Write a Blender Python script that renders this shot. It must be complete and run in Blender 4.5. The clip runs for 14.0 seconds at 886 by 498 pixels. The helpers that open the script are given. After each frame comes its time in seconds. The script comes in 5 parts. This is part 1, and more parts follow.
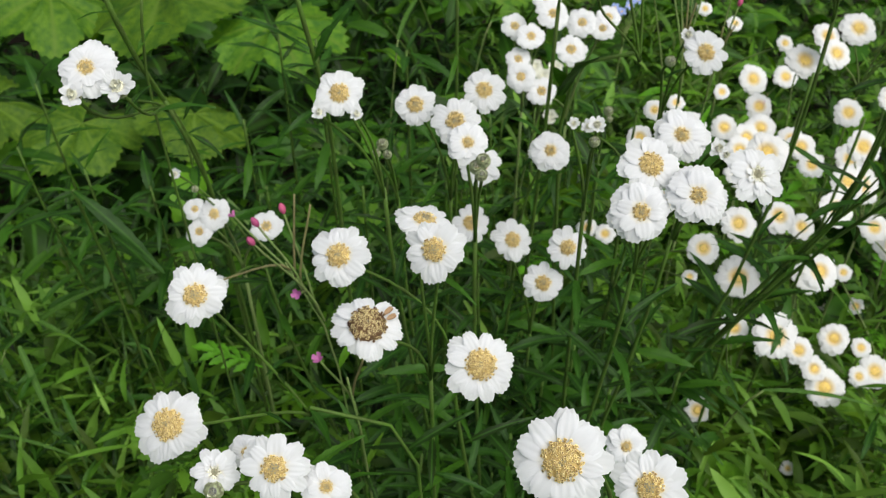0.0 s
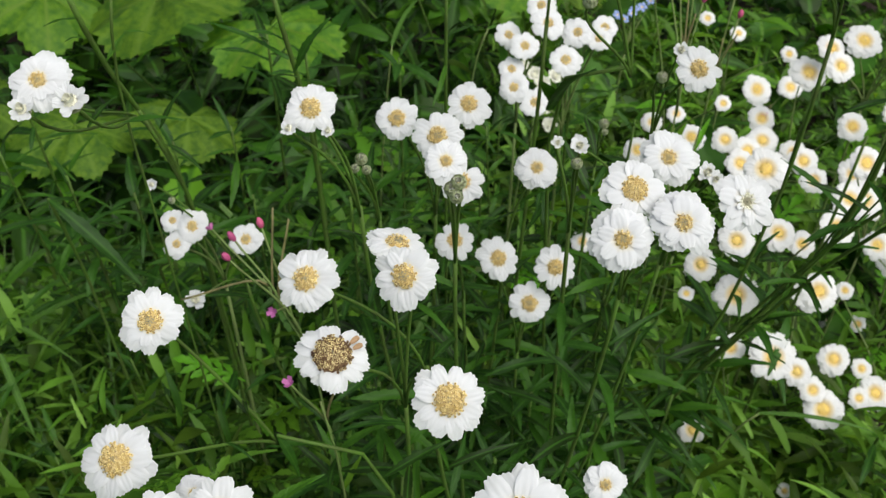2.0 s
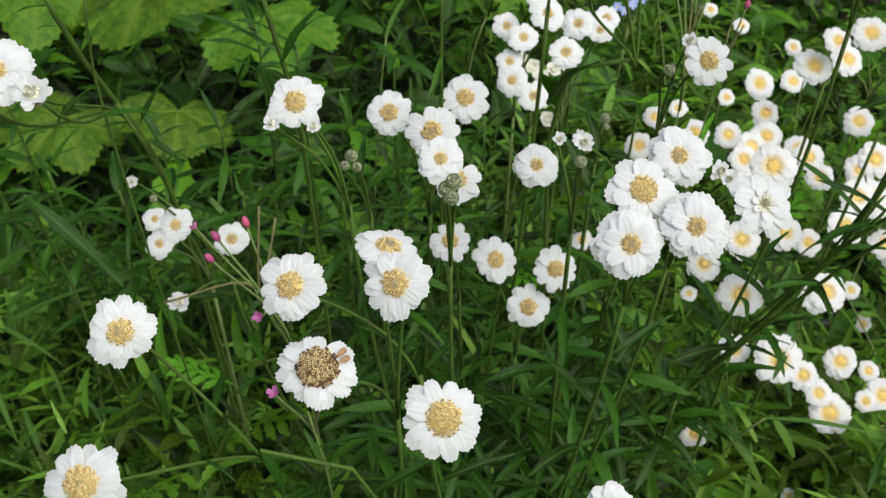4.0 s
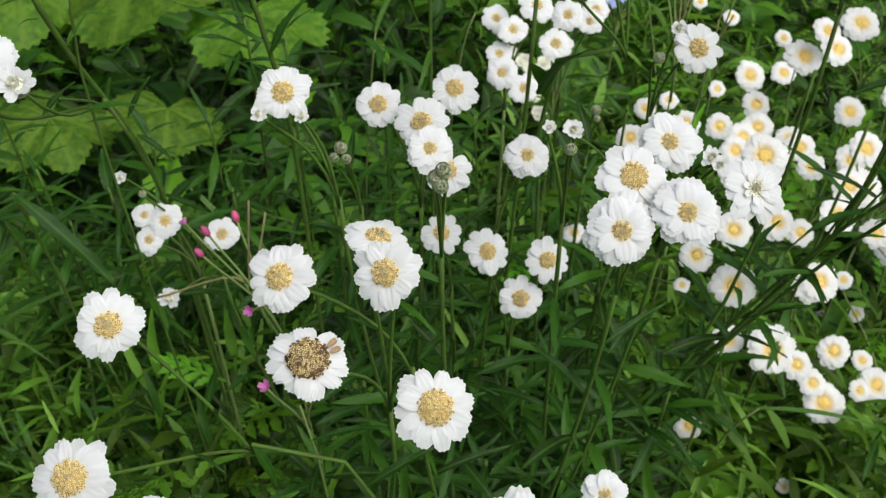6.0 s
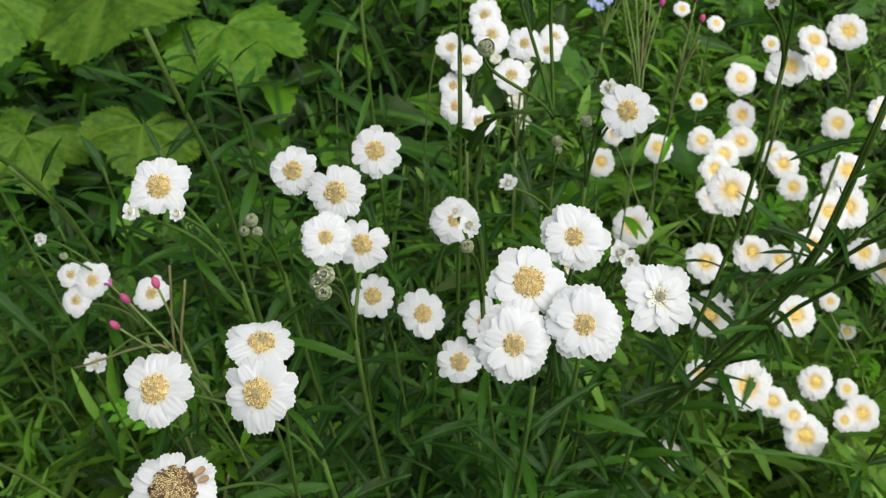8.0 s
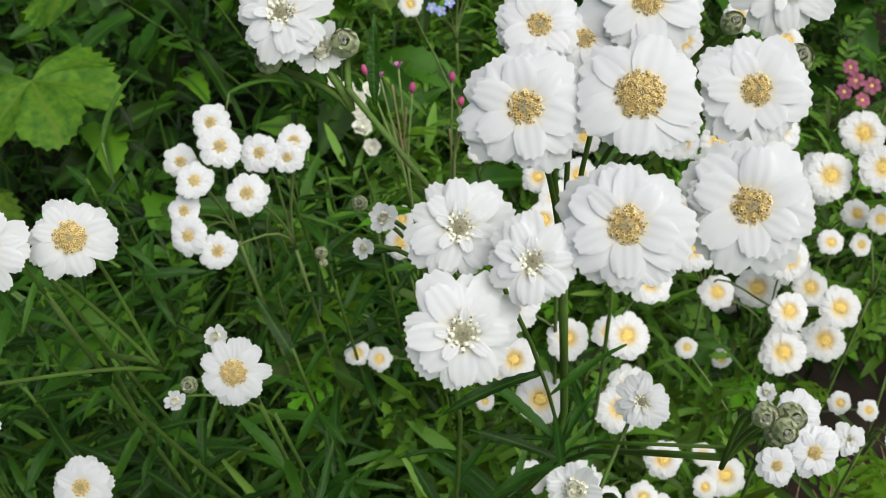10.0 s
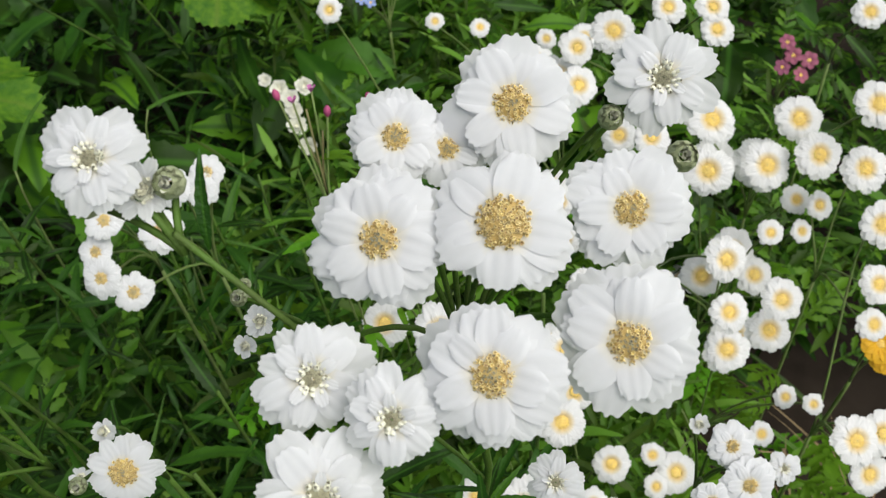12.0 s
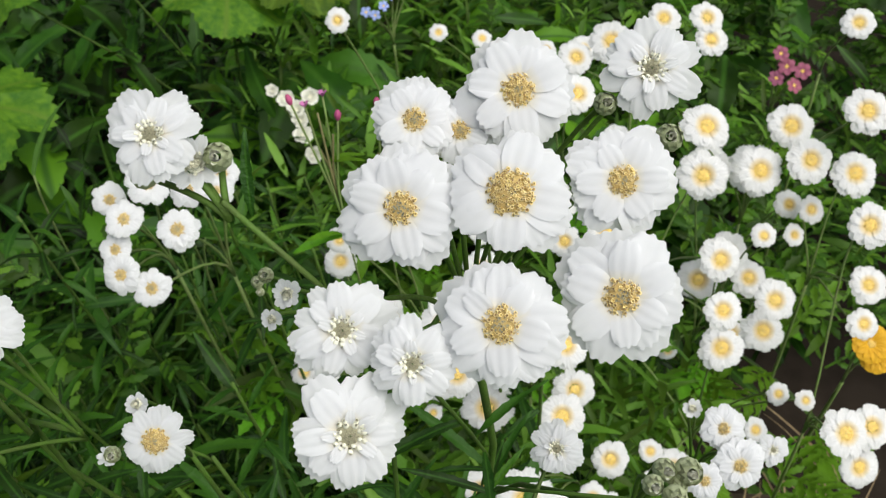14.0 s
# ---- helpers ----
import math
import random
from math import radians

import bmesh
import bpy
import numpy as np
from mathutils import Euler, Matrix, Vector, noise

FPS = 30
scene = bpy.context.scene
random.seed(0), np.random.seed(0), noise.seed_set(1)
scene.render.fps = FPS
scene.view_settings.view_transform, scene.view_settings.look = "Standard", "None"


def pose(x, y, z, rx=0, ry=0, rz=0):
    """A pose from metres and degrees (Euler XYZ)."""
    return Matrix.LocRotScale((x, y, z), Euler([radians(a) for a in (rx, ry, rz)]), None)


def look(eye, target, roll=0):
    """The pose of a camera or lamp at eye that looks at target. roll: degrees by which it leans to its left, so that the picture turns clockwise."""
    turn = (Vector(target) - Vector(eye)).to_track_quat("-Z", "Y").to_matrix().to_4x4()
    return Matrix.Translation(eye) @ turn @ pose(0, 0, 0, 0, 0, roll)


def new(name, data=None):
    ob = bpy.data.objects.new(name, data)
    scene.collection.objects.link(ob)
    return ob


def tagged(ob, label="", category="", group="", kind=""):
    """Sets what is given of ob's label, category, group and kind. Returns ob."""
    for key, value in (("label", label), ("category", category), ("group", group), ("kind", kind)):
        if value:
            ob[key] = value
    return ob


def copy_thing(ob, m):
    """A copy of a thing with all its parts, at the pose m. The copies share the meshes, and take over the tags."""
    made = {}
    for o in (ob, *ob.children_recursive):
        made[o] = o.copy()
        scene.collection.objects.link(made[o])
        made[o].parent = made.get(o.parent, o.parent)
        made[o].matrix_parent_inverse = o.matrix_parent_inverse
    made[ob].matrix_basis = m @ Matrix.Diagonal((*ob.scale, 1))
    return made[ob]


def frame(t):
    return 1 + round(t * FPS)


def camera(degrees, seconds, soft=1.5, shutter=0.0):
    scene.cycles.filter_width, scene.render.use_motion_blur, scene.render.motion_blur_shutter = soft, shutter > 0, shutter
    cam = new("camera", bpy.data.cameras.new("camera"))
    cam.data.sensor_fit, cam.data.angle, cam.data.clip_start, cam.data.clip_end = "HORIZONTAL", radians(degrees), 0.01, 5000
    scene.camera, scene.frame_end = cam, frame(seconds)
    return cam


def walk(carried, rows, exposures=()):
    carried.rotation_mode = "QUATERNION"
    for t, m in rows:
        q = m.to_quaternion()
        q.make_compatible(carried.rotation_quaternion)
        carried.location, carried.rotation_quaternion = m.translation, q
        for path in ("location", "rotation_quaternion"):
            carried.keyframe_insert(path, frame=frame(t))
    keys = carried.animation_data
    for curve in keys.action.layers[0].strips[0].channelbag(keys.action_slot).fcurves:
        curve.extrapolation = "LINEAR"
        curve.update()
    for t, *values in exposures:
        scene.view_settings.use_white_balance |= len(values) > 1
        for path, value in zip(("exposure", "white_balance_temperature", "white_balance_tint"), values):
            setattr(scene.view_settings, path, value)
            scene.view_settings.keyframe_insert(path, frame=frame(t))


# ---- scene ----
cam = camera(49.2, 14.0, soft=1.0)
cam.data.dof.use_dof, cam.data.dof.focus_distance, cam.data.dof.aperture_fstop = True, 0.17, 72
PATH = [
    (0, (0.0000, 0.0000, 0.7000), (-0.0004, 0.2125, 0.4883), -0.08),
    (0.5, (-0.0011, 0.0002, 0.6984), (-0.0022, 0.2126, 0.4866), 0.07),
    (1, (-0.0012, 0.0023, 0.7000), (-0.0029, 0.2148, 0.4882), 0.14),
    (1.5, (0.0026, 0.0075, 0.6994), (0.0005, 0.2209, 0.4884), 0.02),
    (2, (0.0083, 0.0131, 0.6954), (0.0060, 0.2260, 0.4840), 0.40),
    (2.5, (0.0101, 0.0182, 0.6925), (0.0070, 0.2309, 0.4810), 0.49),
    (5, (0.0078, 0.0277, 0.6830), (0.0084, 0.2386, 0.4696), 0.67),
    (5.5, (0.0103, 0.0269, 0.6828), (0.0109, 0.2381, 0.4698), 0.41),
    (6, (0.0094, 0.0262, 0.6831), (0.0103, 0.2373, 0.4699), 0.42),
    (6.5, (0.0077, 0.0280, 0.6843), (0.0083, 0.2396, 0.4715), 0.24),
    (7, (0.0151, 0.0330, 0.6835), (0.0150, 0.2440, 0.4702), -0.17),
    (7.2, (0.0166, 0.0352, 0.6839), (0.0161, 0.2460, 0.4705), -0.25),
    (9.3, (0.1051, 0.1176, 0.6986), (0.0925, 0.3135, 0.4718), -5.82),
    (9.5, (0.1143, 0.1259, 0.6960), (0.1040, 0.3213, 0.4685), -6.67),
    (10, (0.1306, 0.1512, 0.6954), (0.1299, 0.3407, 0.4628), -7.50),
    (10.5, (0.1445, 0.1617, 0.6945), (0.1489, 0.3476, 0.4591), -8.12),
    (11, (0.1481, 0.1705, 0.6970), (0.1565, 0.3526, 0.4588), -7.90),
    (11.5, (0.1481, 0.1717, 0.6974), (0.1566, 0.3530, 0.4585), -8.33),
    (12, (0.1471, 0.1740, 0.6978), (0.1560, 0.3536, 0.4577), -8.30),
    (12.5, (0.1472, 0.1725, 0.6987), (0.1559, 0.3525, 0.4588), -8.70),
    (13, (0.1465, 0.1698, 0.7006), (0.1556, 0.3507, 0.4615), -8.62),
    (13.5, (0.1459, 0.1647, 0.7041), (0.1550, 0.3468, 0.4658), -8.28),
    (14, (0.1436, 0.1602, 0.7064), (0.1534, 0.3435, 0.4691), -8.09),
]
walk(cam, [(t, look(eye, target, roll)) for t, eye, target, roll in PATH], [(0, 0.14), (9.5, 0.14), (10, 0.02), (10.5, -0.08), (11.5, -0.04), (12.5, 0.04), (13.5, 0.08), (14, 0.08)])

# ---- light: soft, bright overcast daylight ----
SUN_ELEVATION, SUN_TURN = 60, 128
world = bpy.data.worlds.new("sky")
world.use_nodes = True
scene.world = world
sky = world.node_tree.nodes.new("ShaderNodeTexSky")
sky.sky_type, sky.sun_disc = "NISHITA", False
sky.sun_elevation, sky.sun_rotation = radians(SUN_ELEVATION), radians(SUN_TURN)
sky.air_density, sky.dust_density = 1.0, 3.0
world.node_tree.links.new(sky.outputs[0], world.node_tree.nodes["Background"].inputs[0])
world.node_tree.nodes["Background"].inputs[1].default_value = 0.055
sun = new("sun", bpy.data.lights.new("sun", "SUN"))
sun.data.energy, sun.data.angle, sun.data.color = 3.75, radians(72), (1.0, 0.99, 0.96)
sun.matrix_world = look((math.sin(radians(SUN_TURN)) * 5, math.cos(radians(SUN_TURN)) * 5, math.tan(radians(SUN_ELEVATION)) * 5), (0, 0, 0))
rng = np.random.default_rng(11)


# ---- materials ----
def material(name, colour, rough=0.6, vary=0.25, scale=60.0, bump=0.0, bump_scale=300.0, through_light=0.0, through_colour=None, by_object=0.0, by_island=0.0,
             second=None, gloss=0.5, spots=None, veins=False, rib=None, base_tint=None, heart=None, bright=None):
    """A surface with colour that varies from piece to piece and in blotches, fine relief, and light that shines through thin tissue."""
    mat = bpy.data.materials.new(name)
    mat.use_nodes = True
    tree = mat.node_tree
    add, link = tree.nodes.new, tree.links.new
    shader = tree.nodes["Principled BSDF"]
    shader.inputs["Roughness"].default_value = rough
    shader.inputs["Specular IOR Level"].default_value = gloss
    place = add("ShaderNodeTexCoord")
    coarse = add("ShaderNodeTexNoise")
    coarse.inputs["Scale"].default_value, coarse.inputs["Detail"].default_value = scale, 4
    link(place.outputs["Object"], coarse.inputs["Vector"])
    mix = add("ShaderNodeMix")
    mix.data_type = "RGBA"
    mix.inputs[6].default_value = (*colour, 1)
    mix.inputs[7].default_value = (*(second or [c * (1 - vary) for c in colour]), 1)
    ramp = add("ShaderNodeMapRange")
    ramp.inputs[1].default_value, ramp.inputs[2].default_value = 0.35, 0.68
    link(coarse.outputs["Fac"], ramp.inputs[0])
    link(ramp.outputs[0], mix.inputs[0])
    out = mix.outputs[2]
    for amount, source in ((by_object, "object"), (by_island, "island")):
        if not amount:
            continue
        info = add("ShaderNodeObjectInfo") if source == "object" else add("ShaderNodeNewGeometry")
        spread = add("ShaderNodeMapRange")
        spread.inputs[3].default_value, spread.inputs[4].default_value = 1 - amount, 1 + amount
        link(info.outputs["Random" if source == "object" else "Random Per Island"], spread.inputs[0])
        turn = add("ShaderNodeHueSaturation")
        link(spread.outputs[0], turn.inputs["Value"])
        hue = add("ShaderNodeMapRange")
        hue.inputs[3].default_value, hue.inputs[4].default_value = 0.5 - amount * 0.05, 0.5 + amount * 0.04
        link(info.outputs["Random" if source == "object" else "Random Per Island"], hue.inputs[0])
        link(hue.outputs[0], turn.inputs["Hue"])
        link(out, turn.inputs["Color"])
        out = turn.outputs[0]
    if bright:
        info, pick, fresh = add("ShaderNodeObjectInfo" if by_object else "ShaderNodeNewGeometry"), add("ShaderNodeMapRange"), add("ShaderNodeMix")
        pick.inputs[1].default_value, pick.inputs[2].default_value = 0.55, 1.0
        link(info.outputs["Random" if by_object else "Random Per Island"], pick.inputs[0])
        fresh.data_type = "RGBA"
        fresh.inputs[7].default_value = (*bright, 1)
        link(pick.outputs[0], fresh.inputs[0])
        link(out, fresh.inputs[6])
        out = fresh.outputs[2]
    if heart:
        flat, reach, inner, warm = add("ShaderNodeVectorMath"), add("ShaderNodeVectorMath"), add("ShaderNodeMapRange"), add("ShaderNodeMix")
        flat.operation, reach.operation = "MULTIPLY", "LENGTH"
        flat.inputs[1].default_value = (1, 1, 0)
        link(place.outputs["Object"], flat.inputs[0])
        link(flat.outputs[0], reach.inputs[0])
        inner.inputs[1].default_value, inner.inputs[2].default_value, inner.inputs[3].default_value, inner.inputs[4].default_value = 0.11, 0.27, 0.9, 0.0
        link(reach.outputs["Value"], inner.inputs[0])
        warm.data_type = "RGBA"
        warm.inputs[7].default_value = (*heart, 1)
        link(inner.outputs[0], warm.inputs[0])
        link(out, warm.inputs[6])
        out = warm.outputs[2]
    if rib:
        line = add("ShaderNodeAttribute")
        line.attribute_name = "rib"
        near = add("ShaderNodeMapRange")
        near.inputs[1].default_value, near.inputs[2].default_value, near.inputs[3].default_value, near.inputs[4].default_value = 0.05, 0.22, 1.0, 0.0
        link(line.outputs["Fac"], near.inputs[0])
        ribbed = add("ShaderNodeMix")
        ribbed.data_type = "RGBA"
        ribbed.inputs[7].default_value = (*rib, 1)
        link(near.outputs[0], ribbed.inputs[0])
        link(out, ribbed.inputs[6])
        out = ribbed.outputs[2]
    if base_tint:
        axes, foot, warm = add("ShaderNodeSeparateXYZ"), add("ShaderNodeMapRange"), add("ShaderNodeMix")
        link(place.outputs["Object"], axes.inputs[0])
        foot.inputs[1].default_value, foot.inputs[2].default_value, foot.inputs[3].default_value, foot.inputs[4].default_value = 0.14, 0.40, 0.6, 0.0
        link(axes.outputs["Y"], foot.inputs[0])
        warm.data_type = "RGBA"
        warm.inputs[7].default_value = (*base_tint, 1)
        link(foot.outputs[0], warm.inputs[0])
        link(out, warm.inputs[6])
        out = warm.outputs[2]
    if spots:
        fine = add("ShaderNodeTexNoise")
        fine.inputs["Scale"].default_value, fine.inputs["Detail"].default_value = spots[1], 2
        link(place.outputs["Object"], fine.inputs["Vector"])
        cut = add("ShaderNodeMapRange")
        cut.inputs[1].default_value, cut.inputs[2].default_value = spots[2], spots[2] + 0.06
        link(fine.outputs["Fac"], cut.inputs[0])
        over = add("ShaderNodeMix")
        over.data_type = "RGBA"
        over.inputs[7].default_value = (*spots[0], 1)
        link(cut.outputs[0], over.inputs[0])
        link(out, over.inputs[6])
        out = over.outputs[2]
    link(out, shader.inputs["Base Color"])
    if bump:
        grain = add("ShaderNodeTexNoise")
        grain.inputs["Scale"].default_value, grain.inputs["Detail"].default_value = bump_scale, 3
        if veins:
            drawn = add("ShaderNodeMapping")
            drawn.inputs["Scale"].default_value = (11, 0.9, 1)
            link(place.outputs["Object"], drawn.inputs["Vector"])
            link(drawn.outputs[0], grain.inputs["Vector"])
        else:
            link(place.outputs["Object"], grain.inputs["Vector"])
        relief = add("ShaderNodeBump")
        relief.inputs["Strength"].default_value, relief.inputs["Distance"].default_value = bump, 0.0006
        link(grain.outputs["Fac"], relief.inputs["Height"])
        link(relief.outputs[0], shader.inputs["Normal"])
    if through_light:
        glow = add("ShaderNodeBsdfTranslucent")
        if through_colour:
            tint = add("ShaderNodeMix")
            tint.data_type, tint.blend_type = "RGBA", "MULTIPLY"
            tint.inputs[0].default_value = 1
            tint.inputs[7].default_value = (*through_colour, 1)
            link(out, tint.inputs[6])
            link(tint.outputs[2], glow.inputs[0])
        else:
            link(out, glow.inputs[0])
        both = add("ShaderNodeMixShader")
        both.inputs[0].default_value = through_light
        link(shader.outputs[0], both.inputs[1])
        link(glow.outputs[0], both.inputs[2])
        link(both.outputs[0], tree.nodes["Material Output"].inputs[0])
    return mat


PETAL = material("petal_white", (0.860, 0.867, 0.868), 0.7, 0.03, 3, 0.05, 1.6, 0.45, by_object=0.03, gloss=0.2, veins=True, base_tint=(0.88, 0.81, 0.60))
PETAL_SOFT = material("petal_white_small", (0.925, 0.925, 0.91), 0.6, 0.02, 250, 0.05, 900, 0.45, by_island=0.02, gloss=0.3, heart=(0.90, 0.66, 0.13))
PETAL_PLAIN = material("petal_white_plain", (0.91, 0.915, 0.91), 0.6, 0.02, 250, 0.05, 900, 0.45, by_island=0.02, gloss=0.3)
CREAM = material("petal_cream", (0.86, 0.86, 0.74), 0.6, 0.12, 4, 0.2, 900, 0.2, by_object=0.05, gloss=0.3)
DISC_GOLD = material("disc_gold", (0.84, 0.66, 0.26), 0.7, 0.3, 900, by_island=0.16, second=(0.86, 0.76, 0.46), gloss=0.3)
DISC_MOUTH = material("floret_throat", (0.60, 0.45, 0.18), 0.8, 0.3, 700, by_island=0.4, second=(0.36, 0.26, 0.10), gloss=0.2)
DISC_OLD = material("disc_brown", (0.20, 0.12, 0.06), 0.8, 0.3, 500, by_island=0.5, second=(0.09, 0.055, 0.03), gloss=0.2)
DISC_CENTRE = material("disc_grey_brown", (0.36, 0.35, 0.24), 0.75, 0.3, 900, by_island=0.2, second=(0.25, 0.23, 0.15), gloss=0.3)
DISC_PALE = material("disc_cream", (0.84, 0.83, 0.70), 0.65, 0.3, 900, by_island=0.06, second=(0.80, 0.79, 0.60), gloss=0.3)
DISC_YELLOW = material("disc_yellow", (0.88, 0.66, 0.18), 0.7, 0.2, 900, by_island=0.2, second=(0.86, 0.68, 0.26), gloss=0.3)
ANTHER = material("anther_dark", (0.07, 0.045, 0.03), 0.7, 0.3, 600, gloss=0.3)
BRACT = material("bract_grey_green", (0.46, 0.48, 0.30), 0.7, 0.35, 500, 0.3, 1200, 0.1, by_island=0.35, second=(0.22, 0.25, 0.13), gloss=0.3)
STEM = material("stem_green", (0.085, 0.177, 0.022), 0.6, 0.3, 150, 0.4, 1500, second=(0.075, 0.112, 0.026), gloss=0.25)
STEM_YOUNG = material("stem_light_green", (0.17, 0.27, 0.065), 0.6, 0.3, 150, 0.3, 1500, second=(0.16, 0.19, 0.065), gloss=0.4)
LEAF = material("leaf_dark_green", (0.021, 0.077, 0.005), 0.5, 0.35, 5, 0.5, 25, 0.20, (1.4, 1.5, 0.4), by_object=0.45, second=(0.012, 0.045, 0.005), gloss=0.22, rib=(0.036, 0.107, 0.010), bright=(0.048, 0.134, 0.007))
# Sneezewort leaf green darkened for the mass below: shade put into the colour.
LEAF_SHADED = material("leaf_green_shaded", (0.013, 0.050, 0.003), 0.5, 0.35, 60, 0.5, 700, 0.22, (1.4, 1.5, 0.4), by_island=0.65, second=(0.008, 0.031, 0.003), gloss=0.22, rib=(0.025, 0.077, 0.007), bright=(0.041, 0.113, 0.006))
LEAF_FEVER = material("leaf_yellow_green", (0.115, 0.289, 0.013), 0.5, 0.3, 6, 0.5, 30, 0.34, (1.3, 1.35, 0.4), by_object=0.3, gloss=0.22)
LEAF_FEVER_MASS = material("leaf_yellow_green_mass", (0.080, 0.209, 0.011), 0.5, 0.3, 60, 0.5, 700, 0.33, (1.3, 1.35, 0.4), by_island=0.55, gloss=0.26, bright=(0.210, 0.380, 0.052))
# Darker copy of the feverfew green for the low leaves, shade mixed in.
LEAF_FEVER_SHADED = material("leaf_feverfew_shaded", (0.040, 0.120, 0.007), 0.5, 0.3, 60, 0.5, 700, 0.30, (1.3, 1.35, 0.4), by_island=0.5, gloss=0.24, bright=(0.120, 0.251, 0.016))
GRASS = material("grass_blade", (0.045, 0.128, 0.007), 0.5, 0.3, 40, 0.4, 800, 0.2, (1.3, 1.4, 0.4), by_island=0.4, gloss=0.28, rib=(0.080, 0.182, 0.026), bright=(0.200, 0.350, 0.085))
BROAD_LIGHT = material("broad_leaf_bright_green", (0.115, 0.219, 0.012), 0.6, 0.25, 9, 1.6, 30, 0.35, (1.3, 1.3, 0.4), by_object=0.25, second=(0.045, 0.123, 0.008), gloss=0.3, rib=(0.130, 0.235, 0.023))
OVATE = material("leaf_mid_green", (0.029, 0.105, 0.006), 0.5, 0.35, 40, 0.8, 260, 0.25, (1.3, 1.4, 0.4), by_island=0.55, second=(0.018, 0.066, 0.006), gloss=0.22, rib=(0.046, 0.131, 0.012), bright=(0.116, 0.275, 0.012))
BROAD = material("broad_leaf_light_green", (0.150, 0.332, 0.017), 0.55, 0.25, 2.5, 1.0, 14, 0.3, (1.3, 1.3, 0.4), by_object=0.18, second=(0.100, 0.246, 0.013), gloss=0.25, rib=(0.160, 0.332, 0.033))
PINK = material("petal_pink", (0.62, 0.20, 0.46), 0.6, 0.25, 400, through_light=0.2, by_object=0.15, gloss=0.3)
PINK_BUD = material("bud_pink", (0.55, 0.10, 0.22), 0.6, 0.3, 400, by_object=0.2, gloss=0.3)
POD = material("pod_reddish", (0.24, 0.22, 0.09), 0.6, 0.3, 200, by_object=0.2, gloss=0.3)
DUSKY = material("petal_dusky_red", (0.30, 0.09, 0.14), 0.6, 0.3, 300, by_object=0.2, gloss=0.2)
YELLOW = material("petal_yellow", (0.85, 0.50, 0.02), 0.6, 0.2, 300, through_light=0.2, by_object=0.1, gloss=0.3)
BLUE = material("petal_blue", (0.33, 0.42, 0.75), 0.6, 0.2, 300, through_light=0.2, by_object=0.1, gloss=0.3)
LAWN = material("lawn", (0.06, 0.12, 0.02), 0.9, 0.5, 8, 1.0, 120, second=(0.035, 0.07, 0.015), gloss=0.15)
SOIL = material("soil", (0.045, 0.034, 0.025), 0.95, 0.5, 30, 1.0, 160, second=(0.024, 0.018, 0.013), gloss=0.15)
DRY = material("dry_straw", (0.38, 0.28, 0.15), 0.8, 0.35, 120, 0.4, 600, 0.15, by_object=0.3, gloss=0.2)
WITHER = material("petal_withered", (0.55, 0.36, 0.20), 0.8, 0.35, 6, 0.3, 30, 0.2, gloss=0.2)
TIMBER = material("timber_edge", (0.16, 0.115, 0.08), 0.85, 0.4, 40, 0.8, 200, second=(0.08, 0.06, 0.045), gloss=0.2)
TEAL = material("teal_plastic", (0.02, 0.30, 0.24), 0.4, 0.2, 60, gloss=0.5)


# ---- mesh helpers ----
def mesh_of(name, verts, faces, mats, which=None, smooth=True):
    data = bpy.data.meshes.new(name)
    data.from_pydata([tuple(v) for v in verts], [], [tuple(f) for f in faces])
    for m in mats:
        data.materials.append(m)
    if which is not None:
        data.polygons.foreach_set("material_index", np.asarray(which, np.int32))
    if smooth:
        data.polygons.foreach_set("use_smooth", np.ones(len(data.polygons), bool))
    data.update()
    return data


def ribbed_mesh(name, verts, faces, mats):
    """A leaf mesh that knows how far each point lies from the midrib."""
    data = mesh_of(name, verts, faces, mats)
    across = np.abs(np.asarray(verts)[:, 0])
    data.attributes.new("rib", "FLOAT", "POINT").data.foreach_set("value", (across / across.max()).astype(np.float32))
    return data


def part(name, data, parent, m=None, label=""):
    """One mesh object under a thing or under a part, at the pose m in its parent's space."""
    ob = new(name, data)
    ob.parent = parent
    if m is not None:
        ob.matrix_basis = m
    return tagged(ob, label) if label else ob


def grid_faces(rows, cols, start=0):
    return [(start + r * cols + c, start + r * cols + c + 1, start + (r + 1) * cols + c + 1, start + (r + 1) * cols + c)
            for r in range(rows - 1) for c in range(cols - 1)]


def blade(length, width, rows, cols, outline, arch=0.0, fold=0.0, teeth=0.0, wave=0.0, twist=0.0):
    """A leaf or petal along +y, facing +z: half-width from outline(u), arched down, folded along the midrib, toothed and wavy."""
    verts = []
    for r in range(rows):
        u = r / (rows - 1)
        half = width * outline(u)
        if teeth and 0 < r < rows - 1:
            half *= 1 + teeth * (1 if r % 2 else -1)
        for c in range(cols):
            v = 2 * c / (cols - 1) - 1
            z = fold * abs(v) * half - arch * length * u * u + wave * width * math.sin(9 * u + 2 * v) * abs(v)
            a = twist * u
            verts.append((v * half * math.cos(a), u * length * (1 - 0.3 * arch * u), z + v * half * math.sin(a)))
    return np.array(verts), grid_faces(rows, cols)


def lance(u):
    return max(0.06, (math.sin(math.pi * min(1, u * 0.93 + 0.05)) ** 0.75) * (1.15 - 0.35 * u)) if u < 0.995 else 0.03


